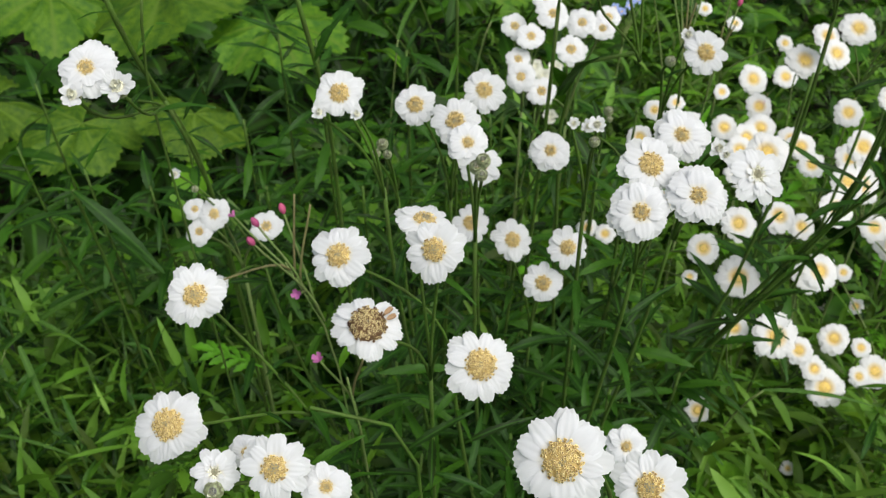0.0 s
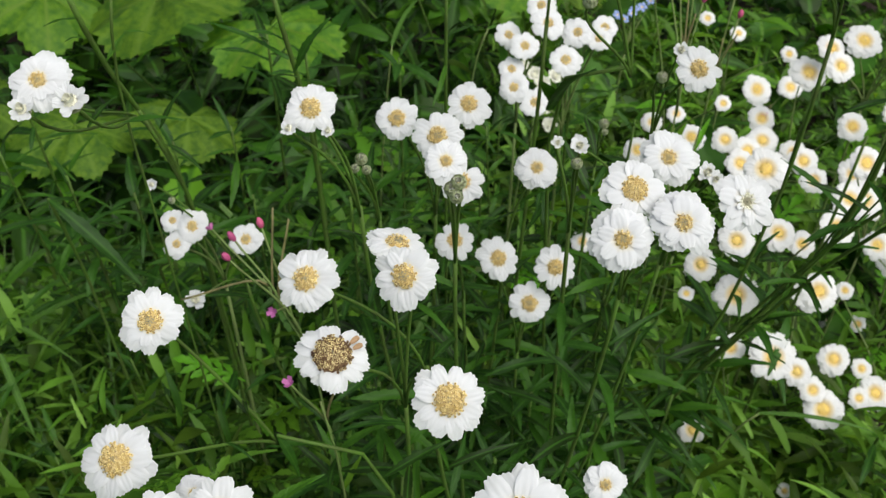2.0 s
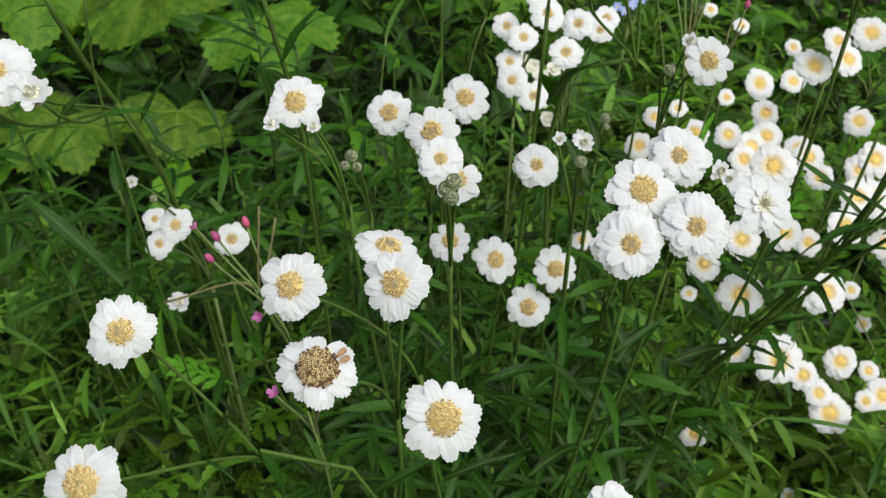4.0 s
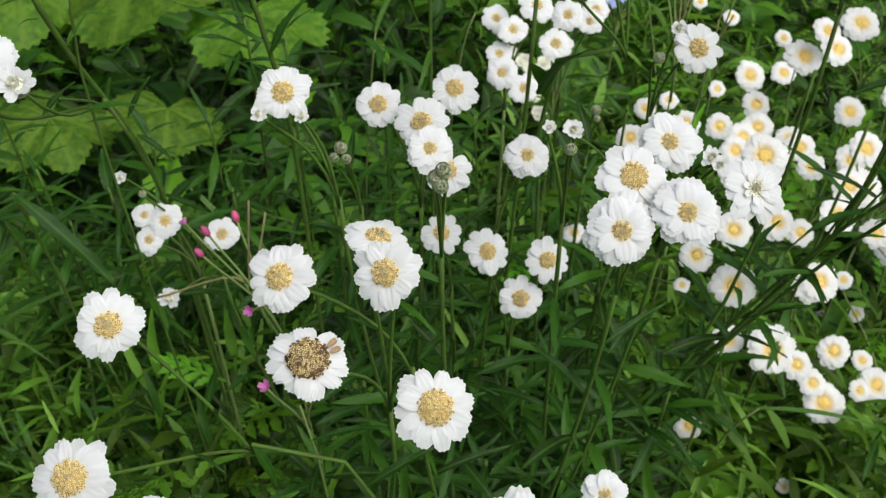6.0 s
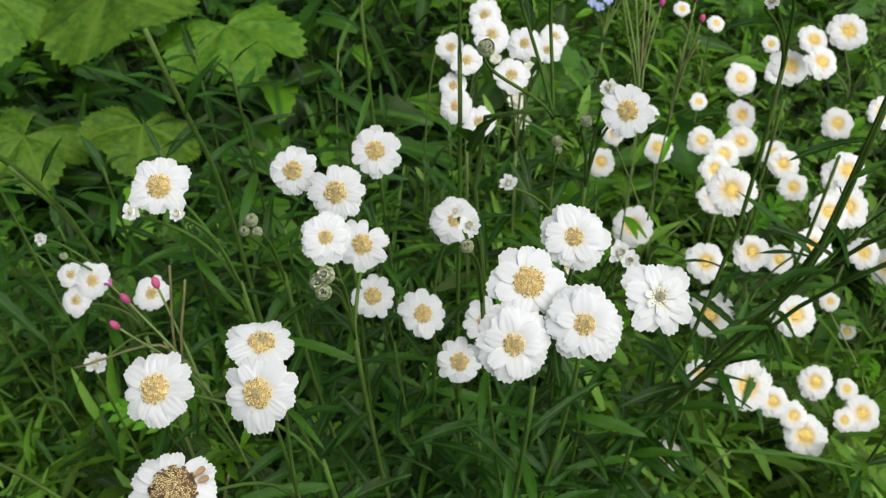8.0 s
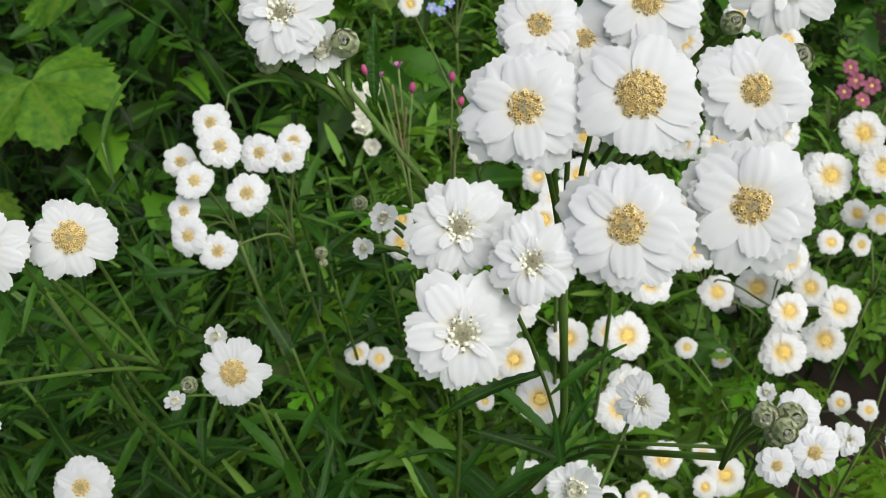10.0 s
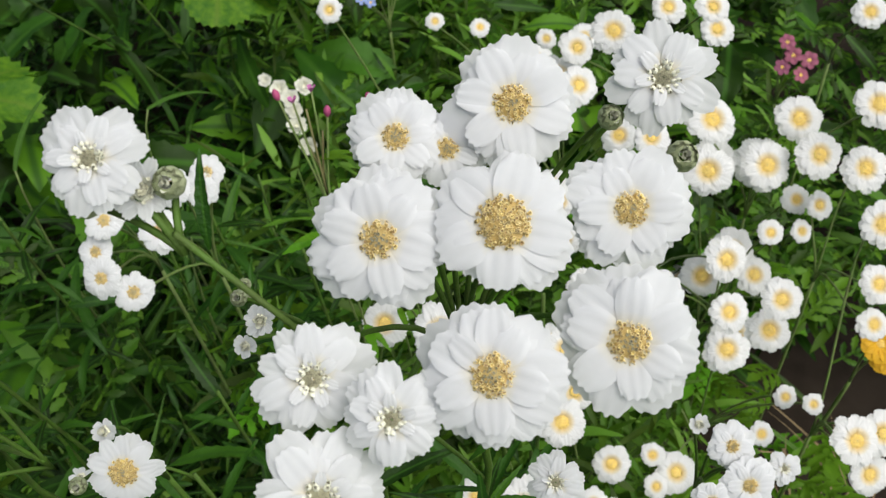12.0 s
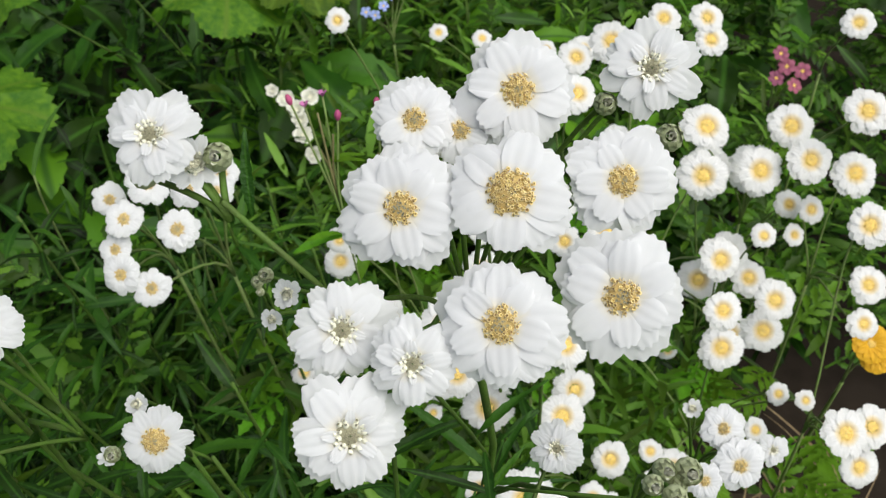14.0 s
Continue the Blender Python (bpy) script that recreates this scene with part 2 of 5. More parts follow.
def tube(points, radii, sides=6):
    """Verts and faces of a round stalk along points."""
    points = [Vector(p) for p in points]
    verts, faces = [], []
    side = Vector((1, 0, 0))
    for n, p in enumerate(points):
        way = (points[min(n + 1, len(points) - 1)] - points[max(n - 1, 0)]).normalized()
        side = (side - way * side.dot(way)).normalized()
        other = way.cross(side)
        for k in range(sides):
            a = 2 * math.pi * k / sides
            verts.append(p + (side * math.cos(a) + other * math.sin(a)) * radii[n])
    for n in range(len(points) - 1):
        for k in range(sides):
            j = (k + 1) % sides
            faces.append((n * sides + k, n * sides + j, (n + 1) * sides + j, (n + 1) * sides + k))
    faces.append(tuple(range(sides - 1, -1, -1)))
    faces.append(tuple(range((len(points) - 1) * sides, len(points) * sides)))
    return verts, faces


def bend(a, b, c, d, steps):
    """Points of a Bezier curve."""
    a, b, c, d = (Vector(p) for p in (a, b, c, d))
    return [a * (1 - s) ** 3 + b * 3 * s * (1 - s) ** 2 + c * 3 * s * s * (1 - s) + d * s ** 3 for s in (k / steps for k in range(steps + 1))]


def joined(pieces):
    verts, faces, which, n = [], [], [], 0
    for v, f, w in pieces:
        verts.extend(v)
        faces.extend([tuple(i + n for i in q) for q in f])
        which.extend([w] * len(f))
        n += len(v)
    return verts, faces, which


def scattered(name, shapes, picks, mats, mats_of=None):
    """One mesh of many copies of a few shapes, each (shape's number, 4x4 pose)."""
    verts, faces, ribs, n = [], [], [], 0
    for kind, m in picks:
        v, f = shapes[kind][:2]
        across = np.abs(np.asarray(v)[:, 0])
        ribs.append(across / across.max())
        m = np.array(m)
        verts.append(np.asarray(v) @ m[:3, :3].T + m[:3, 3])
        faces.append(np.asarray(f) + n)
        n += len(v)
    verts, faces = np.concatenate(verts), np.concatenate(faces)
    data = bpy.data.meshes.new(name)
    data.vertices.add(len(verts))
    data.vertices.foreach_set("co", verts.ravel())
    data.loops.add(faces.size)
    data.loops.foreach_set("vertex_index", faces.ravel().astype(np.int32))
    data.polygons.add(len(faces))
    data.polygons.foreach_set("loop_start", np.arange(0, faces.size, 4, dtype=np.int32))
    data.polygons.foreach_set("use_smooth", np.ones(len(faces), bool))
    for m in mats:
        data.materials.append(m)
    data.update(calc_edges=True)
    data.attributes.new("rib", "FLOAT", "POINT").data.foreach_set("value", np.concatenate(ribs).astype(np.float32))
    return data


def leaf_pose(p, azimuth, lift, length, width=1.0, roll=0.0):
    """A leaf of length 1 along +y laid out from p."""
    return Matrix.Translation(p) @ Euler((0, 0, azimuth)).to_matrix().to_4x4() @ Euler((lift, 0, 0)).to_matrix().to_4x4() @ Euler((0, roll, 0)).to_matrix().to_4x4() @ Matrix.Diagonal((length * width, length, length, 1))


def facing(p, way, spin=0.0, size=1.0):
    """A pose at p whose z axis points along way."""
    return Matrix.Translation(p) @ Vector(way).to_track_quat("Z", "Y").to_matrix().to_4x4() @ Euler((0, 0, spin)).to_matrix().to_4x4() @ Matrix.Scale(size, 4)


# ---- ground: one sheet to the horizon, dark garden soil ----
def build_ground():
    steps = np.sinh(np.linspace(-6.2, 6.2, 181)) * 0.62
    verts = []
    for y in steps:
        for x in steps:
            near = math.exp(-(x * x + y * y) / 9)
            z = near * 0.012 * noise.noise((x * 9, y * 9, 3)) + near * 0.02 * noise.noise((x * 2.5, y * 2.5, 7)) - 0.01
            verts.append((x + 0.1, y + 0.4, z))
    faces = grid_faces(181, 181)
    far = [1 if (verts[f[0]][0] - 0.0) ** 2 + (verts[f[0]][1] - 0.6) ** 2 > 1.05 ** 2 + 0.3 * noise.noise((verts[f[0]][0] * 2, verts[f[0]][1] * 2, 1)) else 0 for f in faces]
    tagged(new("ground", mesh_of("ground", verts, faces, [SOIL, LAWN], far)), "dark crumbly garden soil of the flower bed", "ground", kind="structure")


build_ground()


def canopy(x, y):
    """Height up to which the leaves fill the bed: taller in the middle, lower at the left, among the feverfew and at the back."""
    h = 0.345 - 0.26 * max(0.0, y - 0.20) + 0.10 * max(0.0, y - 0.55)
    h -= 0.07 * min(1, max(0, (-x - 0.06) / 0.12))
    h -= 0.06 * min(1, max(0, (x - 0.10) / 0.08))
    h -= 0.08 * math.exp(-((x - 0.05) ** 2 + (y - 0.30) ** 2) / 0.012)
    h += 0.035 * noise.noise((x * 14, y * 14, 0.5))
    return max(0.14, h)


def in_bed(x, y):
    """Whether a place lies in the bed, which has an uneven outline."""
    return math.hypot(x, y - 0.6) < 0.95 + 0.22 * noise.noise((x * 3, y * 3, 4))


# ---- leaf shapes ----
LEAF_SHAPES = []
for k in range(6):
    LEAF_SHAPES.append(blade(1.0, 0.044 + 0.008 * (k % 3), 17, 5, lance, 0.16 + 0.09 * (k % 4), 0.30, 0.09, 0.25, 0.25 * ((k % 3) - 1)))
LEAF_SIMPLE = []
for k in range(6):
    LEAF_SIMPLE.append(blade(1.0, 0.046 + 0.011 * (k % 3), 9, 3, lance, 0.15 + 0.10 * (k % 4), 0.32, 0.05, 0.2, 0.3 * ((k % 3) - 1)))
LEAF_MESHES = [ribbed_mesh("leaf", v, f, [LEAF]) for v, f in LEAF_SHAPES]
GRASS_SHAPES = [blade(1.0, 0.016 + 0.007 * (k % 2), 12, 3, lambda u: (1 - u ** 3) * (0.6 + 0.4 * min(1, u * 5)) + 0.02, 0.25 + 0.22 * k, 0.4, 0, 0, 0.5 * (k - 1)) for k in range(4)]


def lobed_leaf(lobes, spread):
    """A feverfew leaf: a midrib with pairs of narrow, cut and toothed lobes."""
    verts, faces = [], []

    def lobe(origin, angle, length, wide=0.17):
        v, f = blade(length, length * wide, 8, 3, lambda u: max(0.10, math.sin(math.pi * (0.10 + 0.84 * u)) * (0.55 + 0.8 * u)), 0.25, 0.35, 0.20)
        m = Euler((0, 0, angle)).to_matrix()
        n = len(verts)
        verts.extend([m @ Vector(p) + Vector(origin) for p in v])
        faces.extend([tuple(i + n for i in q) for q in f])

    for k in range(lobes):
        u = 0.22 + 0.62 * k / lobes
        size = spread * (1 - 0.45 * abs(u - 0.5))
        for s in (-1, 1):
            lobe((0, u, -0.12 * u * u), s * radians(55 - 15 * u), size)
            lobe((s * 0.10 * spread, u + 0.12 * spread, -0.12 * u * u), s * radians(20), size * 0.55)
            lobe((s * 0.22 * spread, u + 0.10 * spread, -0.12 * u * u), s * radians(95 - 15 * u), size * 0.50)
    lobe((0, 0.72, -0.06), 0, spread * 1.05, 0.22)
    v, f = blade(0.85, 0.022, 5, 3, lambda u: 1 - 0.5 * u, 0.1, 0.3)
    n = len(verts)
    verts.extend([Vector(p) for p in v])
    faces.extend([tuple(i + n for i in q) for q in f])
    return np.array([tuple(p) for p in verts]), faces


FEVER_SHAPES = [lobed_leaf(3, 0.42), lobed_leaf(4, 0.36), lobed_leaf(3, 0.36)]
FEVER_MESHES = [mesh_of("leaf", v, f, [LEAF_FEVER]) for v, f in FEVER_SHAPES]


# ---- petals, discs, buds ----
def petal_shape(length, width, notch, cup, curl, narrow=0.40):
    """A broad white ray petal with a blunt, rounded tip of three shallow scallops, nearly flat, with faint grooves; its tip turns down a little."""
    rows, cols, verts = 10, 17, []
    for r in range(rows):
        u = 1 - (1 - r / (rows - 1)) ** 1.25
        half = width * (narrow + (1 - narrow) * math.sin(min(1, u / 0.62) * math.pi / 2)) * (1 if u < 0.62 else math.sqrt(max(0.0, 1 - 0.30 * ((u - 0.62) / 0.38) ** 2.6)))
        for c in range(cols):
            v = 2 * c / (cols - 1) - 1
            reach = length * (1 - 0.13 * abs(v) ** 3.0 + notch * (math.cos(3.4 * math.pi * v + 0.6) + 0.25 * math.cos(5.6 * math.pi * v + 1)) * u ** 5)
            groove = 0.006 * math.cos(3 * math.pi * v) * math.sin(math.pi * u)
            verts.append((v * half, u * reach, cup * v * v * half + groove * length - curl * length * u ** 2.5 + 0.05 * length * math.sin(math.pi * u)))
    return verts, grid_faces(rows, cols)


PETALS = {
    "broad": [petal_shape(1, 0.29, 0.024, 0.05, 0.04), petal_shape(1, 0.32, 0.028, 0.02, 0.05), petal_shape(1, 0.28, 0.020, 0.10, 0.03), petal_shape(1, 0.30, 0.030, -0.03, 0.06)],
    "slim": [petal_shape(1, 0.26, 0.03, 0.14, 0.06), petal_shape(1, 0.28, 0.034, 0.05, 0.10), petal_shape(1, 0.24, 0.03, 0.22, 0.02)],
    "curled": [petal_shape(1, 0.28, 0.03, 0.45, -0.18), petal_shape(1, 0.24, 0.04, 0.6, -0.28)],
    "round": [petal_shape(1, 0.35, 0.026, 0.05, 0.04), petal_shape(1, 0.38, 0.030, 0.01, 0.05), petal_shape(1, 0.33, 0.022, 0.10, 0.03), petal_shape(1, 0.36, 0.032, -0.05, 0.06)],
}
PETAL_MESHES = {k: [mesh_of("petal", v, f, [PETAL]) for v, f in shapes] for k, shapes in PETALS.items()}
WITHERED = mesh_of("petal", *PETALS["curled"][0], [WITHER])
CREAM_MESHES = [mesh_of("petal", v, f, [CREAM]) for v, f in PETALS["curled"]]


def dome(radius, height, low, tip, rows=7, cols=11):
    verts = []
    for r in range(rows):
        u = r / (rows - 1)
        half = radius * math.sin(math.pi * (low + (tip - low) * u)) ** 0.8
        for c in range(cols):
            a = 2 * math.pi * c / (cols - 1)
            verts.append((math.cos(a) * half, math.sin(a) * half, u * height))
    return verts, grid_faces(rows, cols)


def floret(p, way, size, sides=6):
    """A tiny cupped tube floret: its outside and its throat."""
    m = facing(p, way)
    verts, faces = [], []
    for h, r in ((0, 0.40), (0.7, 0.60), (1.0, 0.98), (0.86, 0.72), (0.35, 0.34)):
        for k in range(sides):
            a = 2 * math.pi * k / sides
            lobe = 1.0 if k % 2 or h < 0.8 else 0.86
            verts.append(m @ Vector((math.cos(a) * r * size * lobe, math.sin(a) * r * size * lobe, h * size * 1.5)))
    for n in range(4):
        for k in range(sides):
            j = (k + 1) % sides
            faces.append((n * sides + k, n * sides + j, (n + 1) * sides + j, (n + 1) * sides + k))
    return verts, faces[:3 * sides], faces[3 * sides:] + [tuple(range(4 * sides, 5 * sides))]


def disc_mesh(count, mats, dark, seed, dome_height=0.35, loose=0.06, centre=0.0, rim=2.0, throat=None, ragged=0.08):
    """A domed disc of radius 1 packed with tube florets: small closed ones in the centre, larger open ones outside, some with dark anthers."""
    rand = random.Random(seed)
    pieces = []
    rows, cols = 5, 13
    verts = [(math.cos(2 * math.pi * c / 12) * r / 4 * 0.98, math.sin(2 * math.pi * c / 12) * r / 4 * 0.98, dome_height * (1 - (r / 4) ** 2) - 0.05) for r in range(rows) for c in range(cols)]
    pieces.append((verts, grid_faces(rows, cols), 2))
    for n in range(count):
        r = ((n + 0.5) / count) ** 0.56 * 0.97
        a = n * 2.39996 + rand.uniform(-loose, loose) * 4
        inside = r < centre + rand.uniform(-0.08, 0.08)
        outside = r > rim + rand.uniform(-ragged, ragged)
        p = (math.cos(a) * r, math.sin(a) * r, dome_height * (1 - r * r) - 0.04 - 0.06 * inside)
        way = (math.cos(a) * r * 0.9 + rand.uniform(-0.25, 0.25), math.sin(a) * r * 0.9 + rand.uniform(-0.25, 0.25), 1)
        v, f, g = floret(p, way, 1.0 / math.sqrt(count) * rand.uniform(0.8, 1.2) * (0.80 if inside else 0.85 + 0.42 * r))
        w = 3 if inside else 4 if outside else 0
        pieces.append((v, f, w))
        pieces.append((v, g, w if inside else 2))
        if rand.random() < dark * (0.3 + r):
            tip = facing(p, way) @ Vector((rand.uniform(-0.03, 0.03), rand.uniform(-0.03, 0.03), 2.4 / math.sqrt(count) * 0.62))
            v, f, g = floret(tip, way, 0.34 / math.sqrt(count), 4)
            pieces.append((v, f + g, 1))
    v, f, w = joined(pieces)
    return mesh_of("disc", v, f, mats + [throat or DISC_MOUTH, DISC_CENTRE, DISC_OLD], w)


def young_disc(knobs, seed):
    """A newly opened disc of radius 1: a ring of plump cream florets, still closed, round a small grey-brown centre."""
    rand, pieces = random.Random(seed), []
    pieces.append((*dome(0.95, 0.22, 0.5, 0.98), 2))
    for n in range(26):
        r, a = math.sqrt((n + 0.5) / 26) * 0.42, n * 2.4
        v, f, g = floret((math.cos(a) * r, math.sin(a) * r, 0.20), (math.cos(a) * r, math.sin(a) * r, 1), 0.085)
        pieces.append((v, f + g, 1))
    for ring, count in ((0.62, knobs), (0.92, knobs + 3)):
        for k in range(count):
            a = 2 * math.pi * k / count + rand.uniform(-0.12, 0.12) + ring
            size = rand.uniform(0.15, 0.22)
            v, f = dome(size, size * 2.6, 0.10, 0.88, 6, 8)
            m = facing((math.cos(a) * ring, math.sin(a) * ring, 0.02), (math.cos(a) * 0.5, math.sin(a) * 0.5, 1))
            pieces.append(([m @ Vector(q) for q in v], f, 0))
    for k in range(12):
        a, r = rand.uniform(0, 6.28), rand.choice((0.50, 0.78))
        v, f, g = floret((math.cos(a) * r, math.sin(a) * r, 0.28), (math.cos(a) * 0.3, math.sin(a) * 0.3, 1), 0.06, 4)
        pieces.append((v, f + g, 3))
    v, f, w = joined(pieces)
    return mesh_of("disc", v, f, [DISC_PALE, DISC_CENTRE, DISC_CENTRE, ANTHER], w)


DISCS = {
    "gold": [disc_mesh(84, [DISC_GOLD, ANTHER], 0.30, 1, centre=0.42), disc_mesh(74, [DISC_GOLD, ANTHER], 0.40, 2, centre=0.38), disc_mesh(92, [DISC_GOLD, ANTHER], 0.24, 11, centre=0.25)],
    "wide": [disc_mesh(160, [DISC_GOLD, ANTHER], 0.30, 3, 0.34, centre=0.16), disc_mesh(140, [DISC_GOLD, ANTHER], 0.36, 4, 0.34, centre=0.10)],
    "old": [disc_mesh(210, [DISC_GOLD, ANTHER], 0.6, 5, 0.42, rim=0.82, ragged=0.36, throat=DISC_OLD)],
    "pale": [disc_mesh(24, [DISC_PALE, ANTHER], 0.10, 6, 0.3, throat=DISC_PALE)],
    "young": [young_disc(9, 21), young_disc(8, 22)],
    "yellow": [disc_mesh(60, [DISC_YELLOW, ANTHER], 0.0, 7, 0.3, throat=DISC_YELLOW), disc_mesh(52, [DISC_YELLOW, ANTHER], 0.0, 8, 0.3, throat=DISC_YELLOW)],
}


def scales(count, radius, height, seed):
    """Overlapping bracts round a cup or bud that stands on the origin."""
    rand, pieces = random.Random(seed), []
    rings = 3
    for ring in range(rings):
        for k in range(count):
            a = 2 * math.pi * (k + 0.5 * (ring % 2)) / count + rand.uniform(-0.1, 0.1)
            v, f = blade(height * 0.62, radius * 0.42, 5, 3, lambda u: max(0.05, math.sin(math.pi * (0.25 + 0.73 * u))), -0.30, -0.25)
            m = Euler((0, 0, a)).to_matrix().to_4x4() @ Matrix.Translation((0, radius * (0.55 + 0.30 * ring / rings), height * 0.22 * ring)) @ Euler((radians(62 + 8 * ring), 0, 0)).to_matrix().to_4x4()
            pieces.append(([m @ Vector(p) for p in v], f, 0))
    return pieces


CUP = mesh_of("flower_head", *joined([(*dome(0.22, 0.20, 0.12, 0.62), 0)] + scales(9, 0.20, 0.22, 4))[:2], [BRACT])
bud_pieces = [(*dome(0.50, 0.95, 0.08, 0.90), 0)] + scales(9, 0.46, 0.95, 5)
for k in range(9):
    tuft_v, tuft_f = PETALS["curled"][k % 2]
    tuft_m = Euler((0, 0, k * 2.4)).to_matrix().to_4x4() @ Matrix.Translation((0, 0.05 + 0.018 * k, 0.72)) @ Euler((radians(78 - 2 * k), 0, 0)).to_matrix().to_4x4() @ Matrix.Scale(0.36, 4)
    bud_pieces.append(([tuft_m @ Vector(p) for p in tuft_v], tuft_f, 1))
bud_v, bud_f, bud_w = joined(bud_pieces)
BUD = mesh_of("bud", bud_v, bud_f, [BRACT, CREAM], bud_w)

STYLES = {  # whorls of (count, length, radius of insertion, lift, petal kind); disc radius, disc kind
    "full": ([(12, 0.44, 0.06, -9, "round"), (9, 0.405, 0.06, -3, "round"), (6, 0.33, 0.06, 5, "round")], 0.130, "gold"),
    "open": ([(10, 0.44, 0.07, -7, "round"), (8, 0.39, 0.07, -1, "round")], 0.178, "wide"),
    "daisy": ([(11, 0.42, 0.09, -5, "broad"), (9, 0.375, 0.09, -1, "broad")], 0.175, "gold"),
    "wide": ([(12, 0.40, 0.11, -5, "broad"), (10, 0.36, 0.11, -1, "broad")], 0.205, "wide"),
    "old": ([(14, 0.38, 0.13, -12, "slim"), (11, 0.35, 0.13, -8, "slim")], 0.255, "old"),
    "young": ([(11, 0.44, 0.06, -5, "broad"), (7, 0.36, 0.06, 4, "broad"), (6, 0.20, 0.06, 26, "slim")], 0.120, "young"),
}
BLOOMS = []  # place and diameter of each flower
CAMERA_SPOTS = (Vector((0.0, 0.01, 0.70)), Vector((0.012, 0.03, 0.685)), Vector((0.11, 0.125, 0.697)), Vector((0.147, 0.17, 0.70)))


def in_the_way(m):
    """Whether a leaf of length 1 at the pose m hides a bloom from spots on the camera's path; such leaves are dropped.
    """
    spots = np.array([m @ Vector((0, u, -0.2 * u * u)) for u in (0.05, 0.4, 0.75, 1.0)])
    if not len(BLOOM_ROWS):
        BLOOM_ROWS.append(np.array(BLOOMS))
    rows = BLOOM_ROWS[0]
    for eye in CAMERA_SPOTS:
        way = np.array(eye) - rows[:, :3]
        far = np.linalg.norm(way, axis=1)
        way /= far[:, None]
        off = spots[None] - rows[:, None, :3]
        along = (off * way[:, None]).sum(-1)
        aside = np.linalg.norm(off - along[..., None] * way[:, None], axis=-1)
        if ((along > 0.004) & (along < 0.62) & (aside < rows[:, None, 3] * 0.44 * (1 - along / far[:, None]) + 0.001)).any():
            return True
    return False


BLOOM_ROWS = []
WORDS = {"open": "wide open double", "full": "full double", "daisy": "semi-double", "wide": "broad-centred", "old": "fading brown-centred", "young": "newly opened", "opening": "half-open", "bud": "unopened"}


def flower_head(parent, offset, p, way, size, style, rand):
    """A sneezewort head: a cup of bracts that carries the petals and the disc; or a closed or half-open bud."""
    BLOOMS.append((*p, size))
    m = facing(Vector(p) - Vector(offset), way, rand.uniform(0, 6.28), size)
    if style in ("bud", "opening"):
        if style == "bud":
            return part("bud", BUD, parent, m @ Matrix.Translation((0, 0, -0.5)) @ Matrix.Diagonal((0.95, 0.95, 1.0, 1)))
        bud = part("flower_head", CUP, parent, m @ Matrix.Translation((0, 0, -0.45)) @ Matrix.Scale(1.35, 4))
        for k in range(22):
            inner = k > 11
            pm = (Euler((0, 0, k * 2 * math.pi / (10 if inner else 12) + rand.uniform(-0.2, 0.2))).to_matrix().to_4x4() @ Matrix.Translation((0, 0.05, 0.22 + 0.03 * inner))
                  @ Euler((radians(rand.uniform(22, 44) + 30 * inner), 0, 0)).to_matrix().to_4x4() @ Matrix.Scale(rand.uniform(0.30, 0.38) - 0.10 * inner, 4))
            part("petal", CREAM_MESHES[k % 2] if inner else PETAL_MESHES["slim"][k % 3], bud, pm)
        part("disc", DISCS["pale"][0], bud, Matrix.Translation((0, 0, 0.30)) @ Matrix.Scale(0.13, 4))
        return bud
    whorls, radius, kind = STYLES[style]
    head = part("flower_head", CUP, parent, m @ Matrix.Translation((0, 0, -0.27)))
    for n, (count, length, ring, lift, shape) in enumerate(whorls):
        count += rand.choice((-1, 0, 0, 1))
        for k in range(count):
            a = 2 * math.pi * k / count + rand.uniform(-0.17, 0.17) + n * 0.3
            l = length * rand.uniform(0.82, 1.09)
            pm = (Euler((0, 0, a)).to_matrix().to_4x4() @ Matrix.Translation((0, ring * 0.9, 0.238 + 0.012 * n + 0.004 * (k % 2)))
                  @ Euler((radians(lift + rand.uniform(-4, 4)), radians(2.5 * (1 if n % 2 else -1) + rand.uniform(-3, 3)), 0)).to_matrix().to_4x4() @ Matrix.Diagonal((l * rand.uniform(0.9, 1.15), l, l, 1)))
            part("petal", rand.choice(PETAL_MESHES[shape]), head, pm)
    part("disc", rand.choice(DISCS[kind]), head, Matrix.Translation((0, 0, 0.265)) @ Matrix.Scale(radius, 4))
    if style == "old":
        for turn in (-0.30, 0.0):
            part("petal", WITHERED, head, Euler((0, 0, turn)).to_matrix().to_4x4() @ Matrix.Translation((0, 0.27, 0.27)) @ Euler((radians(10), 0, 0)).to_matrix().to_4x4() @ Matrix.Scale(0.14, 4), "withered brown petal")
    return head


def leaf_between(p, tip, width):
    """The pose of a leaf of length 1 from p to its tip, its face turned up."""
    along = Vector(tip) - Vector(p)
    side = along.cross(Vector((0, 0, 1))).normalized()
    size = along.length
    m = Matrix((side * size * width, along, side.cross(along).normalized() * size)).transposed().to_4x4()
    return Matrix.Translation(p) @ m


def stalk(name, points, thick, thin, parent, mat, sides=7, label=""):
    radii = [thick + (thin - thick) * k / (len(points) - 1) for k in range(len(points))]
    v, f = tube(points, radii, sides)
    return part(name, mesh_of(name, v, f, [mat]), parent, None, label)


